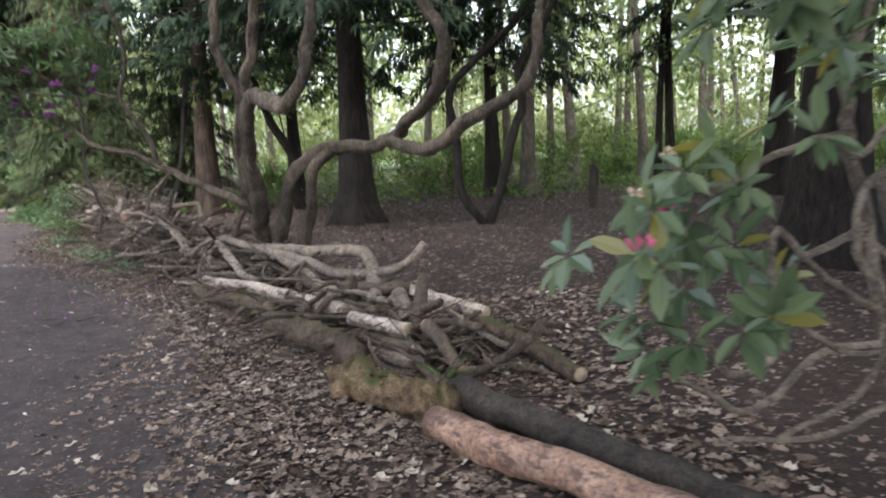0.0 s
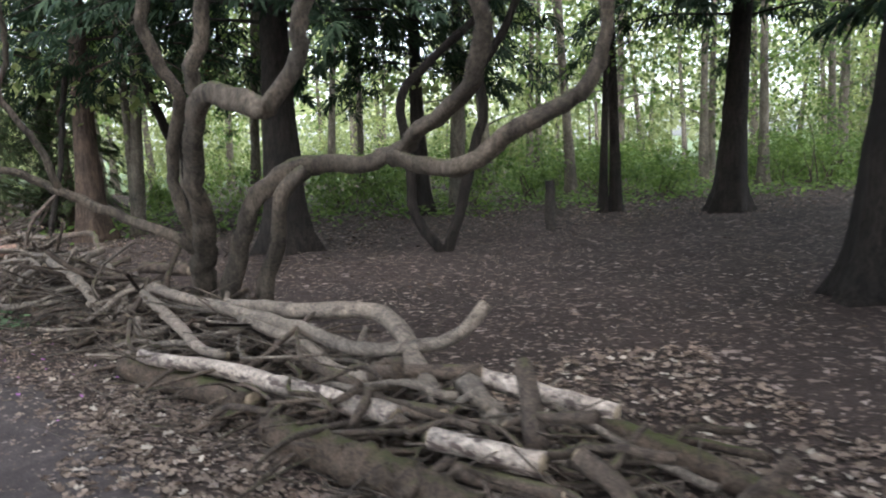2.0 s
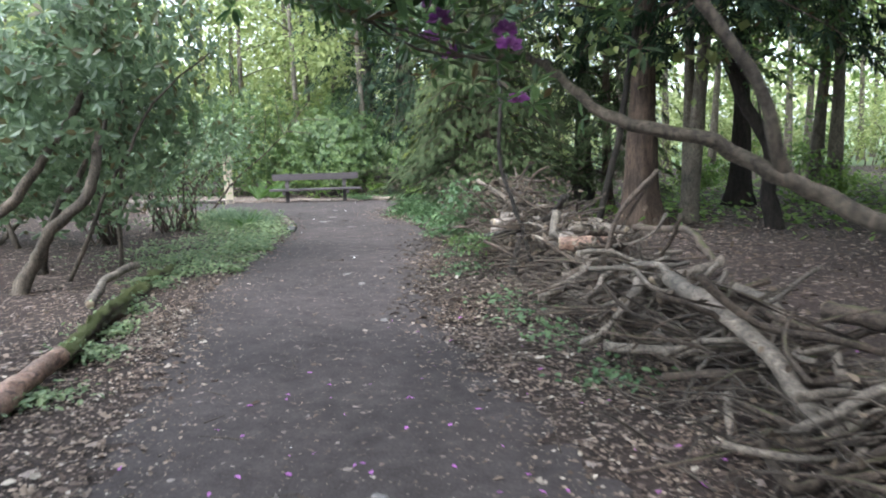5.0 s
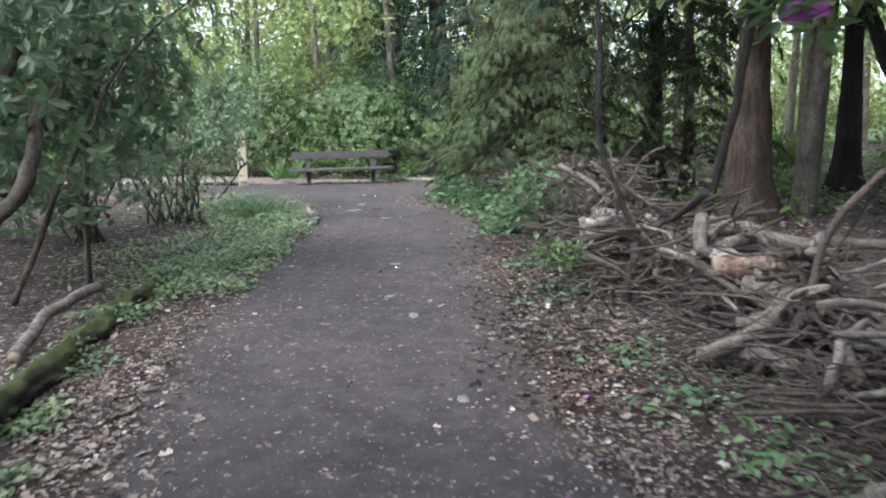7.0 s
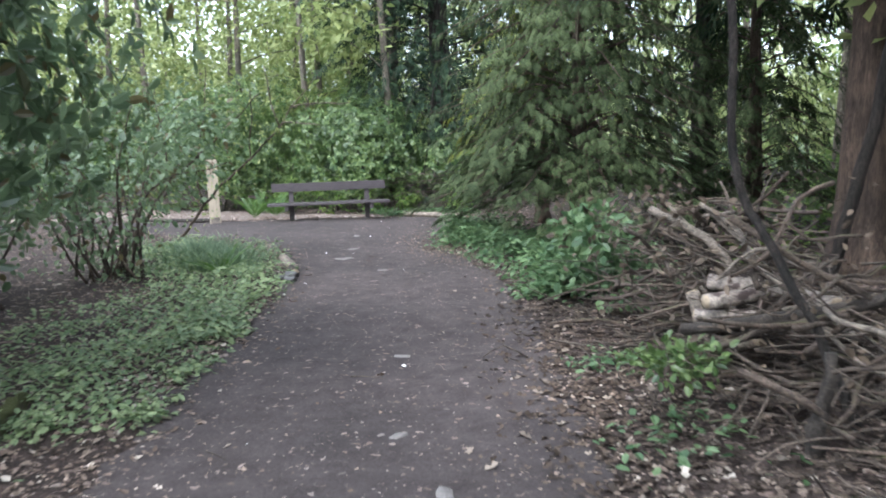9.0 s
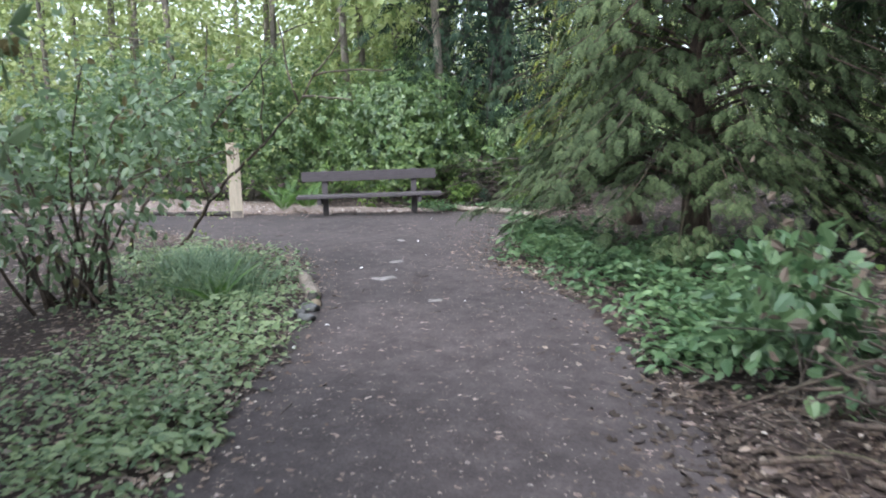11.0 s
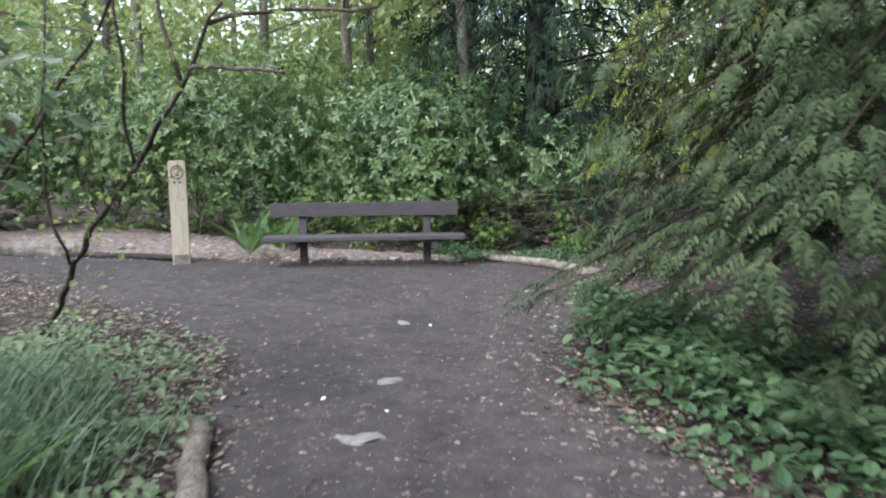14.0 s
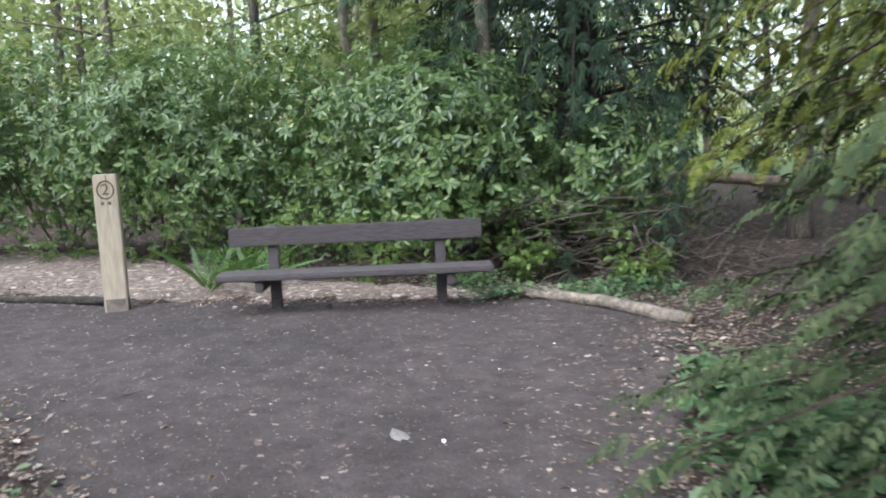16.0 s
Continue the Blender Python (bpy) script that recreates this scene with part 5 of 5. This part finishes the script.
def patch(name, poly, n, size, mat, label, seed, tall=0.22, template=LEAF_OVAL, category="plants"):
    """Low plants over a patch: stems of leaves at uneven heights."""
    g = np.random.default_rng(seed)
    poly = np.array(poly)
    k = g.integers(0, len(poly), n)
    C = poly[k, :2] + g.normal(0, 1, (n, 2)) * poly[k, 2:3] * 0.5
    keep = to_edge(C[:, 0], C[:, 1]) > -0.12
    C = C[keep]
    h = tall * (0.25 + 0.75 * np.abs(np.sin(C[:, 0] * 2.3 + 1.7 * np.sin(C[:, 1] * 1.9)))) * g.uniform(0.15, 1.1, len(C))
    P = np.stack([C[:, 0], C[:, 1], lie(C[:, 0], C[:, 1]) + h], 1)
    a = g.uniform(0, 6.28, len(C))
    D = np.stack([np.cos(a), np.sin(a), g.normal(-0.15, 0.35, len(C))], 1)
    N = np.array([0, 0, 1.0]) + g.normal(0, 0.3, P.shape)
    return solo(name, scatter(template, P, D, N, size * g.uniform(0.6, 1.3, len(C))), mat, (poly[0, 0], poly[0, 1], 0), label, category, kind="stuff", smooth=False)


patch("nettle_patch", [(-11.3, 21.6, 0.7), (-10.6, 20.7, 0.9), (-9.8, 20.0, 0.9), (-9.0, 19.2, 1.0), (-8.4, 18.4, 0.9), (-11.8, 22.4, 0.4), (-8.6, 17.6, 0.5), (-9.8, 20.8, 1.2)], 9000, 0.085, m_nettle, "bed of green nettles and ivy beside the path", 591, 0.34)
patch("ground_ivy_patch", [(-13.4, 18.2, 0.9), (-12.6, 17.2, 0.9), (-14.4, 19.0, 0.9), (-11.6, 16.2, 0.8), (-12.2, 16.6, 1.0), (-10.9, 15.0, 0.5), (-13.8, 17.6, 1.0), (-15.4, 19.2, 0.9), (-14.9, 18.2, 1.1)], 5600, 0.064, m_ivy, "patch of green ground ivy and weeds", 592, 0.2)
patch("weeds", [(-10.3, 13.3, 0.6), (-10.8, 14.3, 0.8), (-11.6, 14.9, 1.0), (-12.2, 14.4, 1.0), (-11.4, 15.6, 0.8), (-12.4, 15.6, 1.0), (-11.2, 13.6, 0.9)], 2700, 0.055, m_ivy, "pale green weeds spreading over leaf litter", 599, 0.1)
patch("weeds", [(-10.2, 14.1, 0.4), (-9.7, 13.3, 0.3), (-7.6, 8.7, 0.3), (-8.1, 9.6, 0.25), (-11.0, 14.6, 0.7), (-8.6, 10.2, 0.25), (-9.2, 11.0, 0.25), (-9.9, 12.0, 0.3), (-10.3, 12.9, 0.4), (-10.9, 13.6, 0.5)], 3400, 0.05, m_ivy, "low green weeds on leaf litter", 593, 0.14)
patch("weeds", [(-5.4, 11.9, 0.4), (-6.9, 14.0, 0.4), (-4.3, 10.4, 0.3), (-7.5, 15.2, 0.4), (-5.9, 12.6, 0.35), (-4.9, 11.2, 0.3)], 620, 0.06, m_nettle, "scattered green weeds at the heap's foot", 594, 0.14)
patch("weeds", [(-13.8, 25.2, 0.4), (-14.6, 24.9, 0.35), (-15.2, 25.3, 0.5), (-13.4, 25.6, 0.5)], 1500, 0.06, m_nettle, "low green weeds beside the bench", 595, 0.16)
bush("laurel_bush", (-7.95, 16.8), (0.75, 0.65, 0.95), "small leafy bush against the brushwood heap", m_nettle, 596, 620, 0.1, "oval", 5, m_twig, 0.0, "bush", 8, 0.3, 0.008)
bush("laurel_bush", (-6.95, 14.3), (0.45, 0.4, 0.45), "small dark leafy shrub at the heap's foot", m_laurel, 597, 260, 0.06, "oval", 4, m_twig, 0.0, "bush", 6, 0.3, 0.006)

# tuft of grass
g8 = np.random.default_rng(598)
c8 = np.array([(-13.6, 18.1), (-14.2, 18.4), (-13.2, 17.7)])[g8.integers(0, 3, 1000)] + g8.normal(0, 0.24, (1000, 2))
a8 = g8.uniform(0, 6.28, 1000)
solo("grass_tuft", scatter(BLADE, np.stack([c8[:, 0], c8[:, 1], lie(c8[:, 0], c8[:, 1])], 1), np.stack([np.cos(a8) * 0.6, np.sin(a8) * 0.6, np.full(1000, 0.9)], 1), np.array([0, 0, 1.0]) + g8.normal(0, 0.3, (1000, 3)), g8.uniform(0.22, 0.45, 1000)), m_grass, (-13.6, 18.1, 0), "tuft of long blue-green grass", "grass", kind="stuff", smooth=False)

# ---- edging logs, timbers, stones ----
E_ = "edging of the path"
log("log", [(-7.3, 8.1, 0.02), (-7.75, 8.8, 0.05), (-8.05, 9.3, 0.05)], 0.075, m_birch_red, "pale peeled log edging the path", 160, group=E_)
log("log", [(-8.05, 9.3, 0.02), (-8.9, 10.5, 0.01), (-9.6, 11.5, 0.0), (-10.3, 12.5, -0.03), (-10.75, 13.2, -0.06)], 0.085, m_wood_green, "long mossy log edging the path", 161, 0.06, False, 16, group=E_, knots=0.32, wander=0.015, rough=0.7)
log("branch", [(-9.6, 10.9, 0.0), (-10.0, 11.5, 0.14), (-10.2, 12.1, 0.18)], 0.05, m_wood_grey, "grey crooked branch lying on the litter", 162, 0.04, group=E_)
log("log", [(-18.15, 23.05, -0.1), (-19.0, 22.8, -0.1), (-19.8, 22.5, -0.1)], 0.045, m_wood_char, "thin dark timber edging the clearing", 163, group=E_)
log("log", [(-19.85, 22.45, -0.08), (-21.2, 21.98, -0.08), (-23.0, 21.6, -0.08)], 0.085, m_wood_grey, "thick grey log edging the clearing", 168, group=E_)
log("log", [(-14.6, 25.0, -0.1), (-13.6, 24.8, -0.1), (-12.7, 24.4, -0.1)], 0.06, m_wood_grey, "weathered log lying beside the bench", 164, group=E_)
log("log", [(-15.0, 27.6, 0.95), (-13.6, 27.2, 0.92), (-12.3, 26.6, 0.88)], 0.06, m_wood_brown, "long branch laid on a brushwood stack", 165, group="stack behind the bench")


log("log", [(-12.98, 18.68, -0.08), (-12.6, 18.3, -0.06), (-12.25, 17.97, -0.08)], 0.07, m_wood_grey, "weathered grey log edging the path", 166, 0.065, group=E_)
log("log", [(-12.22, 17.92, -0.07), (-12.02, 17.7, -0.07)], 0.06, m_wood_char, "short dark log edging the path", 167, group=E_)

# brushwood stack behind the bench
ts = []
for k in range(420):
    c = np.array([-14.25, 26.6]) + gp.normal(0, 1, 2) * np.array([0.8, 0.5])
    h = gp.uniform(0, 1.0) * math.exp(-(((c[0] + 14.25) / 1.4) ** 2))
    a, L = gp.uniform(0, 6.28), gp.uniform(0.3, 0.9)
    p = np.array([c[0], c[1], -0.14 + h])
    e = p + np.array([math.cos(a) * L, math.sin(a) * L, gp.normal(0, 0.15)])
    e[2] = max(e[2], -0.13)
    ts.append(tube([p, (p + e) / 2 + gp.normal(0, 0.06, 3), e], 0.009, 0.004, 4, 0.2, 0.05, 0, k))
solo("twig_stack", join(ts), m_twig, (-14.25, 26.6, -0.15), "tall stack of dry twigs behind the bench", "brushwood", kind="stuff")

# ---- the wood around: understorey and slim trees ----
gw = np.random.default_rng(700)
US = "bright green understorey shrub in the wood"
for k in range(46):
    x, y = gw.uniform(-8, 22), gw.uniform(21.8, 34)
    if abs(x + 5.8) < 1.5 and y < 22:
        continue
    r = gw.uniform(0.8, 1.7)
    bush("understorey_shrub", (x, y), (r, r, r * gw.uniform(0.9, 1.8)), US, m_bright, 710 + k, 520, 0.15, "small", 4, m_wood_brown, 0.1, "shrub", 8, 0.2, 0.02)
for k in range(16):
    x, y = gw.uniform(-34, -18), gw.uniform(28, 42)
    r = gw.uniform(1.2, 2.2)
    bush("understorey_shrub", (x, y), (r, r, r * 1.5), US, m_bright, 770 + k, 420, 0.15, "small", 4, m_wood_brown, 0.1, "shrub", 8, 0.2, 0.02)
for k in range(45):
    x, y = gw.uniform(-14, 34), gw.uniform(34, 52)
    r = gw.uniform(1.3, 2.6)
    bush("understorey_shrub", (x, y), (r, r, r * gw.uniform(1.2, 2.2)), "pale green thicket far back in the wood", m_spring, 2000 + k, 550, 0.21, "small", 3, m_wood_brown, 0.1, "shrub", 9, 0.2, 0.03)
SL, SP = "slim grey woodland tree with light green leaves", "slim tree with fresh yellow green leaves"
k = 0
while k < 70:
    x, y = gw.uniform(-16, 34), gw.uniform(19.5, 58)
    if min(abs(x + 1.6) + abs(y - 15), abs(x - 3.2) + abs(y - 16)) < 2 or (x < -6 and y < 27):
        continue
    woodland_tree((x, y), gw.uniform(11, 15), gw.uniform(0.08, 0.2), SL, m_bark_grey, m_spring if k % 3 else m_bright, 800 + k, (gw.normal(0, 0.5), gw.normal(0, 0.3)), gw.uniform(1.6, 4.0), 1.9, 1300, 0.25)
    k += 1
for k in range(40):
    x, y = gw.uniform(-48, -17), gw.uniform(26.5, 55)
    if x > -19 and y < 33:
        continue
    woodland_tree((x, y), gw.uniform(9, 14), gw.uniform(0.08, 0.2), SP, m_bark_grey, m_spring, 900 + k, (gw.normal(0, 0.6), gw.normal(0, 0.4)), gw.uniform(1.0, 2.5), 2.1, 1500, 0.26)
for k in range(16):
    x, y = gw.uniform(-40, -20), gw.uniform(8, 27)
    if x > -24 and y > 20:
        continue
    woodland_tree((x, y), gw.uniform(8, 12), gw.uniform(0.08, 0.16), SP, m_bark_grey, m_spring, 960 + k, (gw.normal(0, 0.6), gw.normal(0, 0.4)), 1.2, 2.0, 1700, 0.2)
for k, (x, y) in enumerate([(-24, 31), (-22.3, 33.5), (-27, 34), (-20.4, 34.5), (-25.5, 28.5), (-29, 30)]):
    woodland_tree((x, y), 11, 0.14, SP, m_bark_grey, m_spring, 1300 + k, (gw.normal(0, 0.5), 0), 2.0, 2.6, 2600, 0.2, 18)
for k, (x, y) in enumerate([(-2.5, 27), (2.5, 27.5), (6.5, 24.5), (9.5, 28), (12.5, 24), (4.5, 31), (-0.5, 32), (14, 30), (8, 33), (17, 27)]):
    woodland_tree((x, y), 12, 0.16, SL, m_bark_grey, (m_bright, m_canopy)[k % 2], 1320 + k, (gw.normal(0, 0.4), 0), 2.8, 2.6, 1900, 0.2, 18)
woodland_tree((-17.9, 30.5), 12, 0.26, "tall oak with a thick grey trunk behind the laurels", m_bark_grey, m_spring, 990, (0.2, 0), 4.5, 2.6, 1400, 0.2, name="oak_tree")
woodland_tree((5.3, 18.8), 10, 0.10, "slim twin tree at the edge of the glade", m_bark_dark, m_bright, 991, (0.3, 0), 2.4, 1.2, 500, 0.14)
woodland_tree((5.65, 18.9), 10, 0.13, "slim twin tree at the edge of the glade", m_bark_dark, m_bright, 992, (-0.1, 0), 2.4, 1.2, 500, 0.14)
# unseen trees added behind the camera and overhead to shade and close the wood
for k, (x, y) in enumerate([(4, -5), (-5, -6), (7, 1), (-8, 0), (10, 5), (3, -12), (-10, -8), (10, -6), (13, 12)]):
    woodland_tree((x, y), 13, 0.22, "unseen broad tree added behind the path to shade it", m_bark_grey, m_canopy, 1000 + k, (gw.normal(0, 0.6), gw.normal(0, 0.6)), 5.5, 4.6, 2600, 0.55, 22, name="unseen_shade_tree")

# the far edge of the wood, closing the view between the trunks, haze in its colour
gf = np.random.default_rng(1400)
fa = radians(85) - radians(155) * gf.uniform(0, 1, 1150) ** 1.9
fd = gf.uniform(48, 72, 1150)
fc_ = np.stack([-8 - np.sin(fa) * fd, 14 + np.cos(fa) * fd, np.abs(gf.normal(0, 1, 1150)) * 7.0 + 0.5], 1)
fp = np.repeat(fc_, 34, 0) + gf.normal(0, 1, (1150 * 34, 3)) * np.array([1.9, 1.9, 1.5])
fp = fp[fp[:, 2] > 0.3]
solo("far_woodland", scattered_leaves(gf, fp, on_sphere(gf, len(fp)), 0.75, LEAF_OVAL), m_far, (-8, 60, 0), "spring foliage paled by painted haze at the far edge of the wood", "woodland", kind="stuff", smooth=False)

# far meadow beyond the wood, and weeds under the far trees
mx, my = np.meshgrid(np.linspace(-400, 400, 40), np.concatenate([np.linspace(46, 90, 12), np.linspace(110, 1400, 12)]), indexing="ij")
my = my + 2.5 * np.sin(mx * 0.13)
mi, mj = np.meshgrid(np.arange(39), np.arange(23), indexing="ij")
ma = mi * 24 + mj
solo("meadow", (np.stack([mx, my, np.full(mx.shape, -0.12)], -1).reshape(-1, 3), np.stack([ma, ma + 24, ma + 25, ma + 1], -1).reshape(-1, 4)), m_field, (0, 0, 0), "pale green meadow beyond the wood", "meadow", kind="structure")
patch("woodland_weeds", [(x, y, 2.2) for x in (-6, -2, 2, 6, 10, 14, 18) for y in (21.5, 25, 29, 34)], 11000, 0.15, m_bright, "green weeds under the far trees", 1090, 0.3)

# ---- fallen leaves, petals, sticks ----
gl = np.random.default_rng(1100)


def fallen(n, lo, hi, mat, size, keep, name, label, template=LEAF_DRY, up=0.006):
    x, y = gl.uniform(lo[0], hi[0], n), gl.uniform(lo[1], hi[1], n)
    e = to_edge(x, y)
    ok = gl.uniform(0, 1, n) < keep(x, y, e)
    x, y = x[ok], y[ok]
    m = len(x)
    P = np.stack([x, y, lie(x, y) + up + gl.uniform(0, 0.012, m)], 1)
    a = gl.uniform(0, 6.28, m)
    D = np.stack([np.cos(a), np.sin(a), gl.normal(0, 0.16, m)], 1)
    N = np.array([0, 0, 1.0]) + gl.normal(0, 0.25, P.shape)
    return solo(name, scatter(template, P, D, N, size * gl.uniform(0.5, 1.4, m)), mat, (0, 0, 0), label, "leaves", kind="stuff", smooth=False)


def verge(x, y, e):
    far = np.clip(1.2 - e / 2.2, 0.06, 1)
    return np.where(e > 0, far, np.clip(0.75 + e * 1.6, 0.02, 1)) * (0.55 + 0.45 * np.sin(1.7 * x + 2.1 * np.sin(1.3 * y)))


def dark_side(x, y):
    """The path's side along the heap under the conifers, where shade is painted in."""
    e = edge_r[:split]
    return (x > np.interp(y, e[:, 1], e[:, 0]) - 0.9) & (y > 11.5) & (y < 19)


# pale leaves are thinned out where the painted shade lies
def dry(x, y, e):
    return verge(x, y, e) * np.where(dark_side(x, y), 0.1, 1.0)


def shaded(x, y, e):
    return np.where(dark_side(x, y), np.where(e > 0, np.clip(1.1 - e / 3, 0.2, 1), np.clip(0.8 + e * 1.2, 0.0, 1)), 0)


# the conifers' shade on the litter, put into darker leaves
fallen(22000, (-9, 8.5), (0, 17), m_shade_leaf, 0.058, shaded, "fallen_leaves", "dark brown leaves with painted-in shade along the brushwood heap", LEAF_LOBED)
fallen(16000, (-12, 8.5), (-3, 22), m_shade_leaf, 0.05, shaded, "fallen_leaves", "dark brown leaves with painted-in shade beside the path")
fallen(5000, (-13.6, 19), (-10.2, 24.5), m_fallen, 0.04, lambda x, y, e: np.where(x > np.interp(y, edge_r[:split, 1], edge_r[:split, 0]) - 0.9, np.clip(1 - np.abs(e + 0.15) * 1.3, 0, 1), 0), "fallen_leaves", "pale dry leaves along the edge of the clearing", LEAF_LOBED)
# sunlit ground at the glade's far end, painted with pale leaves
fallen(20000, (-8, 16), (12, 25), m_fallen, 0.06, lambda x, y, e: np.where(e > 1.5, 0.55, 0) * np.clip((y - 15.5) / 3, 0, 1), "fallen_leaves", "pale dry leaves standing for sunlit ground in the open end of the glade")
fallen(9000, (-2.6, 1.5), (1.6, 7.5), m_fallen, 0.06, lambda x, y, e: np.where(e > 0, 0.8, np.clip(1 + e * 0.75, 0, 1)), "fallen_leaves", "pale dry leaves thick beside the logs", LEAF_LOBED)
fallen(30000, (-9, -1), (6, 15), m_fallen, 0.054, dry, "fallen_leaves", "dry brown and pale leaves fallen on the woodland floor")
fallen(30000, (-9, -1), (6, 15), m_fallen, 0.055, dry, "fallen_leaves", "crumpled lobed brown leaves on the woodland floor", LEAF_LOBED)
fallen(24000, (-24, 9), (-5, 27), m_fallen, 0.05, dry, "fallen_leaves", "crumpled lobed brown leaves beside the path", LEAF_LOBED)
fallen(30000, (-24, 9), (-5, 27), m_fallen, 0.055, dry, "fallen_leaves", "dry brown and pale leaves fallen beside the path")
fallen(26000, (-8, 13), (14, 30), m_shade_leaf, 0.065, lambda x, y, e: np.where(e > 0, 0.14, 0), "fallen_leaves", "dry leaves in a shade-darkened colour on the glade floor")
fallen(120000, (-9, 1), (2, 15), m_fallen, 0.026, lambda x, y, e: np.where(e > 0, np.clip(1.15 - e / 1.9, 0.05, 1), np.clip(0.6 + e * 0.9, 0.02, 1)) * np.where(dark_side(x, y), 0.35, 1), "leaf_scraps", "small brown leaf scraps on the woodland floor", SCRAP)
fallen(120000, (-20, 10), (-5, 26), m_fallen, 0.026, lambda x, y, e: np.where(e > 0, np.clip(1.2 - e / 2.2, 0.1, 1), np.clip(0.45 + e * 1.1, 0.015, 1)) * np.where(dark_side(x, y), 0.4, 1), "leaf_scraps", "small brown leaf scraps along the path", SCRAP)
fallen(130, (-15, 1), (-1, 24), m_white, 0.035, lambda x, y, e: np.where(e < 0.2, 1, 0.0), "fallen_petals", "small white petals and leaf scraps on the path", LEAF_OVAL, 0.02)
fallen(900, (-6.5, 7), (-2.5, 13), m_purple, 0.035, lambda x, y, e: np.where(e < 0.6, 0.18, 0.04), "fallen_petals", "purple petals fallen below the rhododendron", LEAF_OVAL, 0.02)
for k, (x, y, r) in enumerate([(-7.75, 13.05, 0.09), (-9.05, 15.0, 0.07), (-12.15, 19.0, 0.15), (-12.6, 19.9, 0.12), (-11.2, 18.4, 0.08), (-6.6, 11.5, 0.07), (-13.4, 21.3, 0.1), (-8.3, 13.6, 0.06), (-4.9, 8.4, 0.05)]):
    g = np.random.default_rng(1500 + k)
    th = np.arange(12) * 2 * np.pi / 12
    rr = r * (1 + g.normal(0, 0.18, 12))
    yaw, z = g.uniform(0, 3), float(lie(x, y)) + 0.012
    qx, qy = rr * np.cos(th), 0.5 * rr * np.sin(th)
    px, py = x + qx * math.cos(yaw) - qy * math.sin(yaw), y + qx * math.sin(yaw) + qy * math.cos(yaw)
    low = np.stack([px, py, np.full(12, z - 0.02)], 1)
    top = np.stack([x + (px - x) * 0.8, y + (py - y) * 0.8, z + 0.012 + g.normal(0, 0.002, 12)], 1)
    j = np.arange(12)
    walls = np.stack([j, (j + 1) % 12, 12 + (j + 1) % 12, 12 + j], 1)
    cap = np.array([(12, 13, 14, 15), (12, 15, 16, 17), (12, 17, 18, 19), (12, 19, 20, 21), (12, 21, 22, 23)])
    solo("flat_stone", (np.concatenate([low, top]), np.concatenate([walls, cap])), m_stone, (x, y, z - 0.02), "flat pale stone trodden into the path", "stone", "stones in the path")
for k, (x, y, r) in enumerate([(-11.95, 17.55, 0.07), (-11.75, 17.25, 0.06), (-11.9, 17.35, 0.05)]):
    ball, F = tube([(x - r, y, 0.0), (x - r * 0.5, y, 0.01), (x + r * 0.5, y, 0.01), (x + r, y, 0.0)], r * 0.8, r * 0.7, 10, 0.04, 0.25, 0.0, 1520 + k)
    zz = float(lie(x, y))
    solo("edging_stone", (ball * np.array([1, 1, 0.8]) + np.array([0, 0, zz + 0.03]), F), m_stone_dark, (x, y, zz), "dark rounded stone at the path's edge", "stone", "stones at the path's edge")

st = []
for k in range(520):
    x, y = gl.uniform(-16, 1), gl.uniform(1, 25)
    a, L = gl.uniform(0, 6.28), gl.uniform(0.05, 0.25)
    z = float(lie(x, y)) + 0.022
    st.append(tube([(x, y, z), (x + math.cos(a) * L / 2 + gl.normal(0, 0.012), y + math.sin(a) * L / 2, z + 0.006), (x + math.cos(a) * L, y + math.sin(a) * L, z)], 0.004, 0.002, 4, 0.08, 0.05, 0, k))
solo("fallen_sticks", join(st), m_twig, (0, 0, 0), "small dry sticks lying on the path", "sticks", kind="stuff")

gd = np.random.default_rng(1200)
dc = np.array([(-6.9, 15.8, 0.75), (-7.4, 16.4, 0.7), (-6.2, 14.9, 0.4), (-5.2, 13.2, 0.4), (-4.0, 11.4, 0.25), (-2.8, 9.6, 0.2)])
kd = gd.choice(6, 800, p=[0.3, 0.3, 0.14, 0.12, 0.08, 0.06])
dp = dc[kd] + gd.normal(0, 1, (800, 3)) * np.array([0.42, 0.42, 0.2])
dp[:, 2] = np.maximum(dp[:, 2], lie(dp[:, 0], dp[:, 1]) + 0.02)
solo("dead_leaves", scatter(LEAF_DRY, dp, on_sphere(gd, 800), on_sphere(gd, 800), gd.uniform(0.04, 0.08, 800)), m_dead, (-6.5, 15, 0), "withered brown leaves caught in the brushwood", "leaves", kind="stuff", smooth=False)
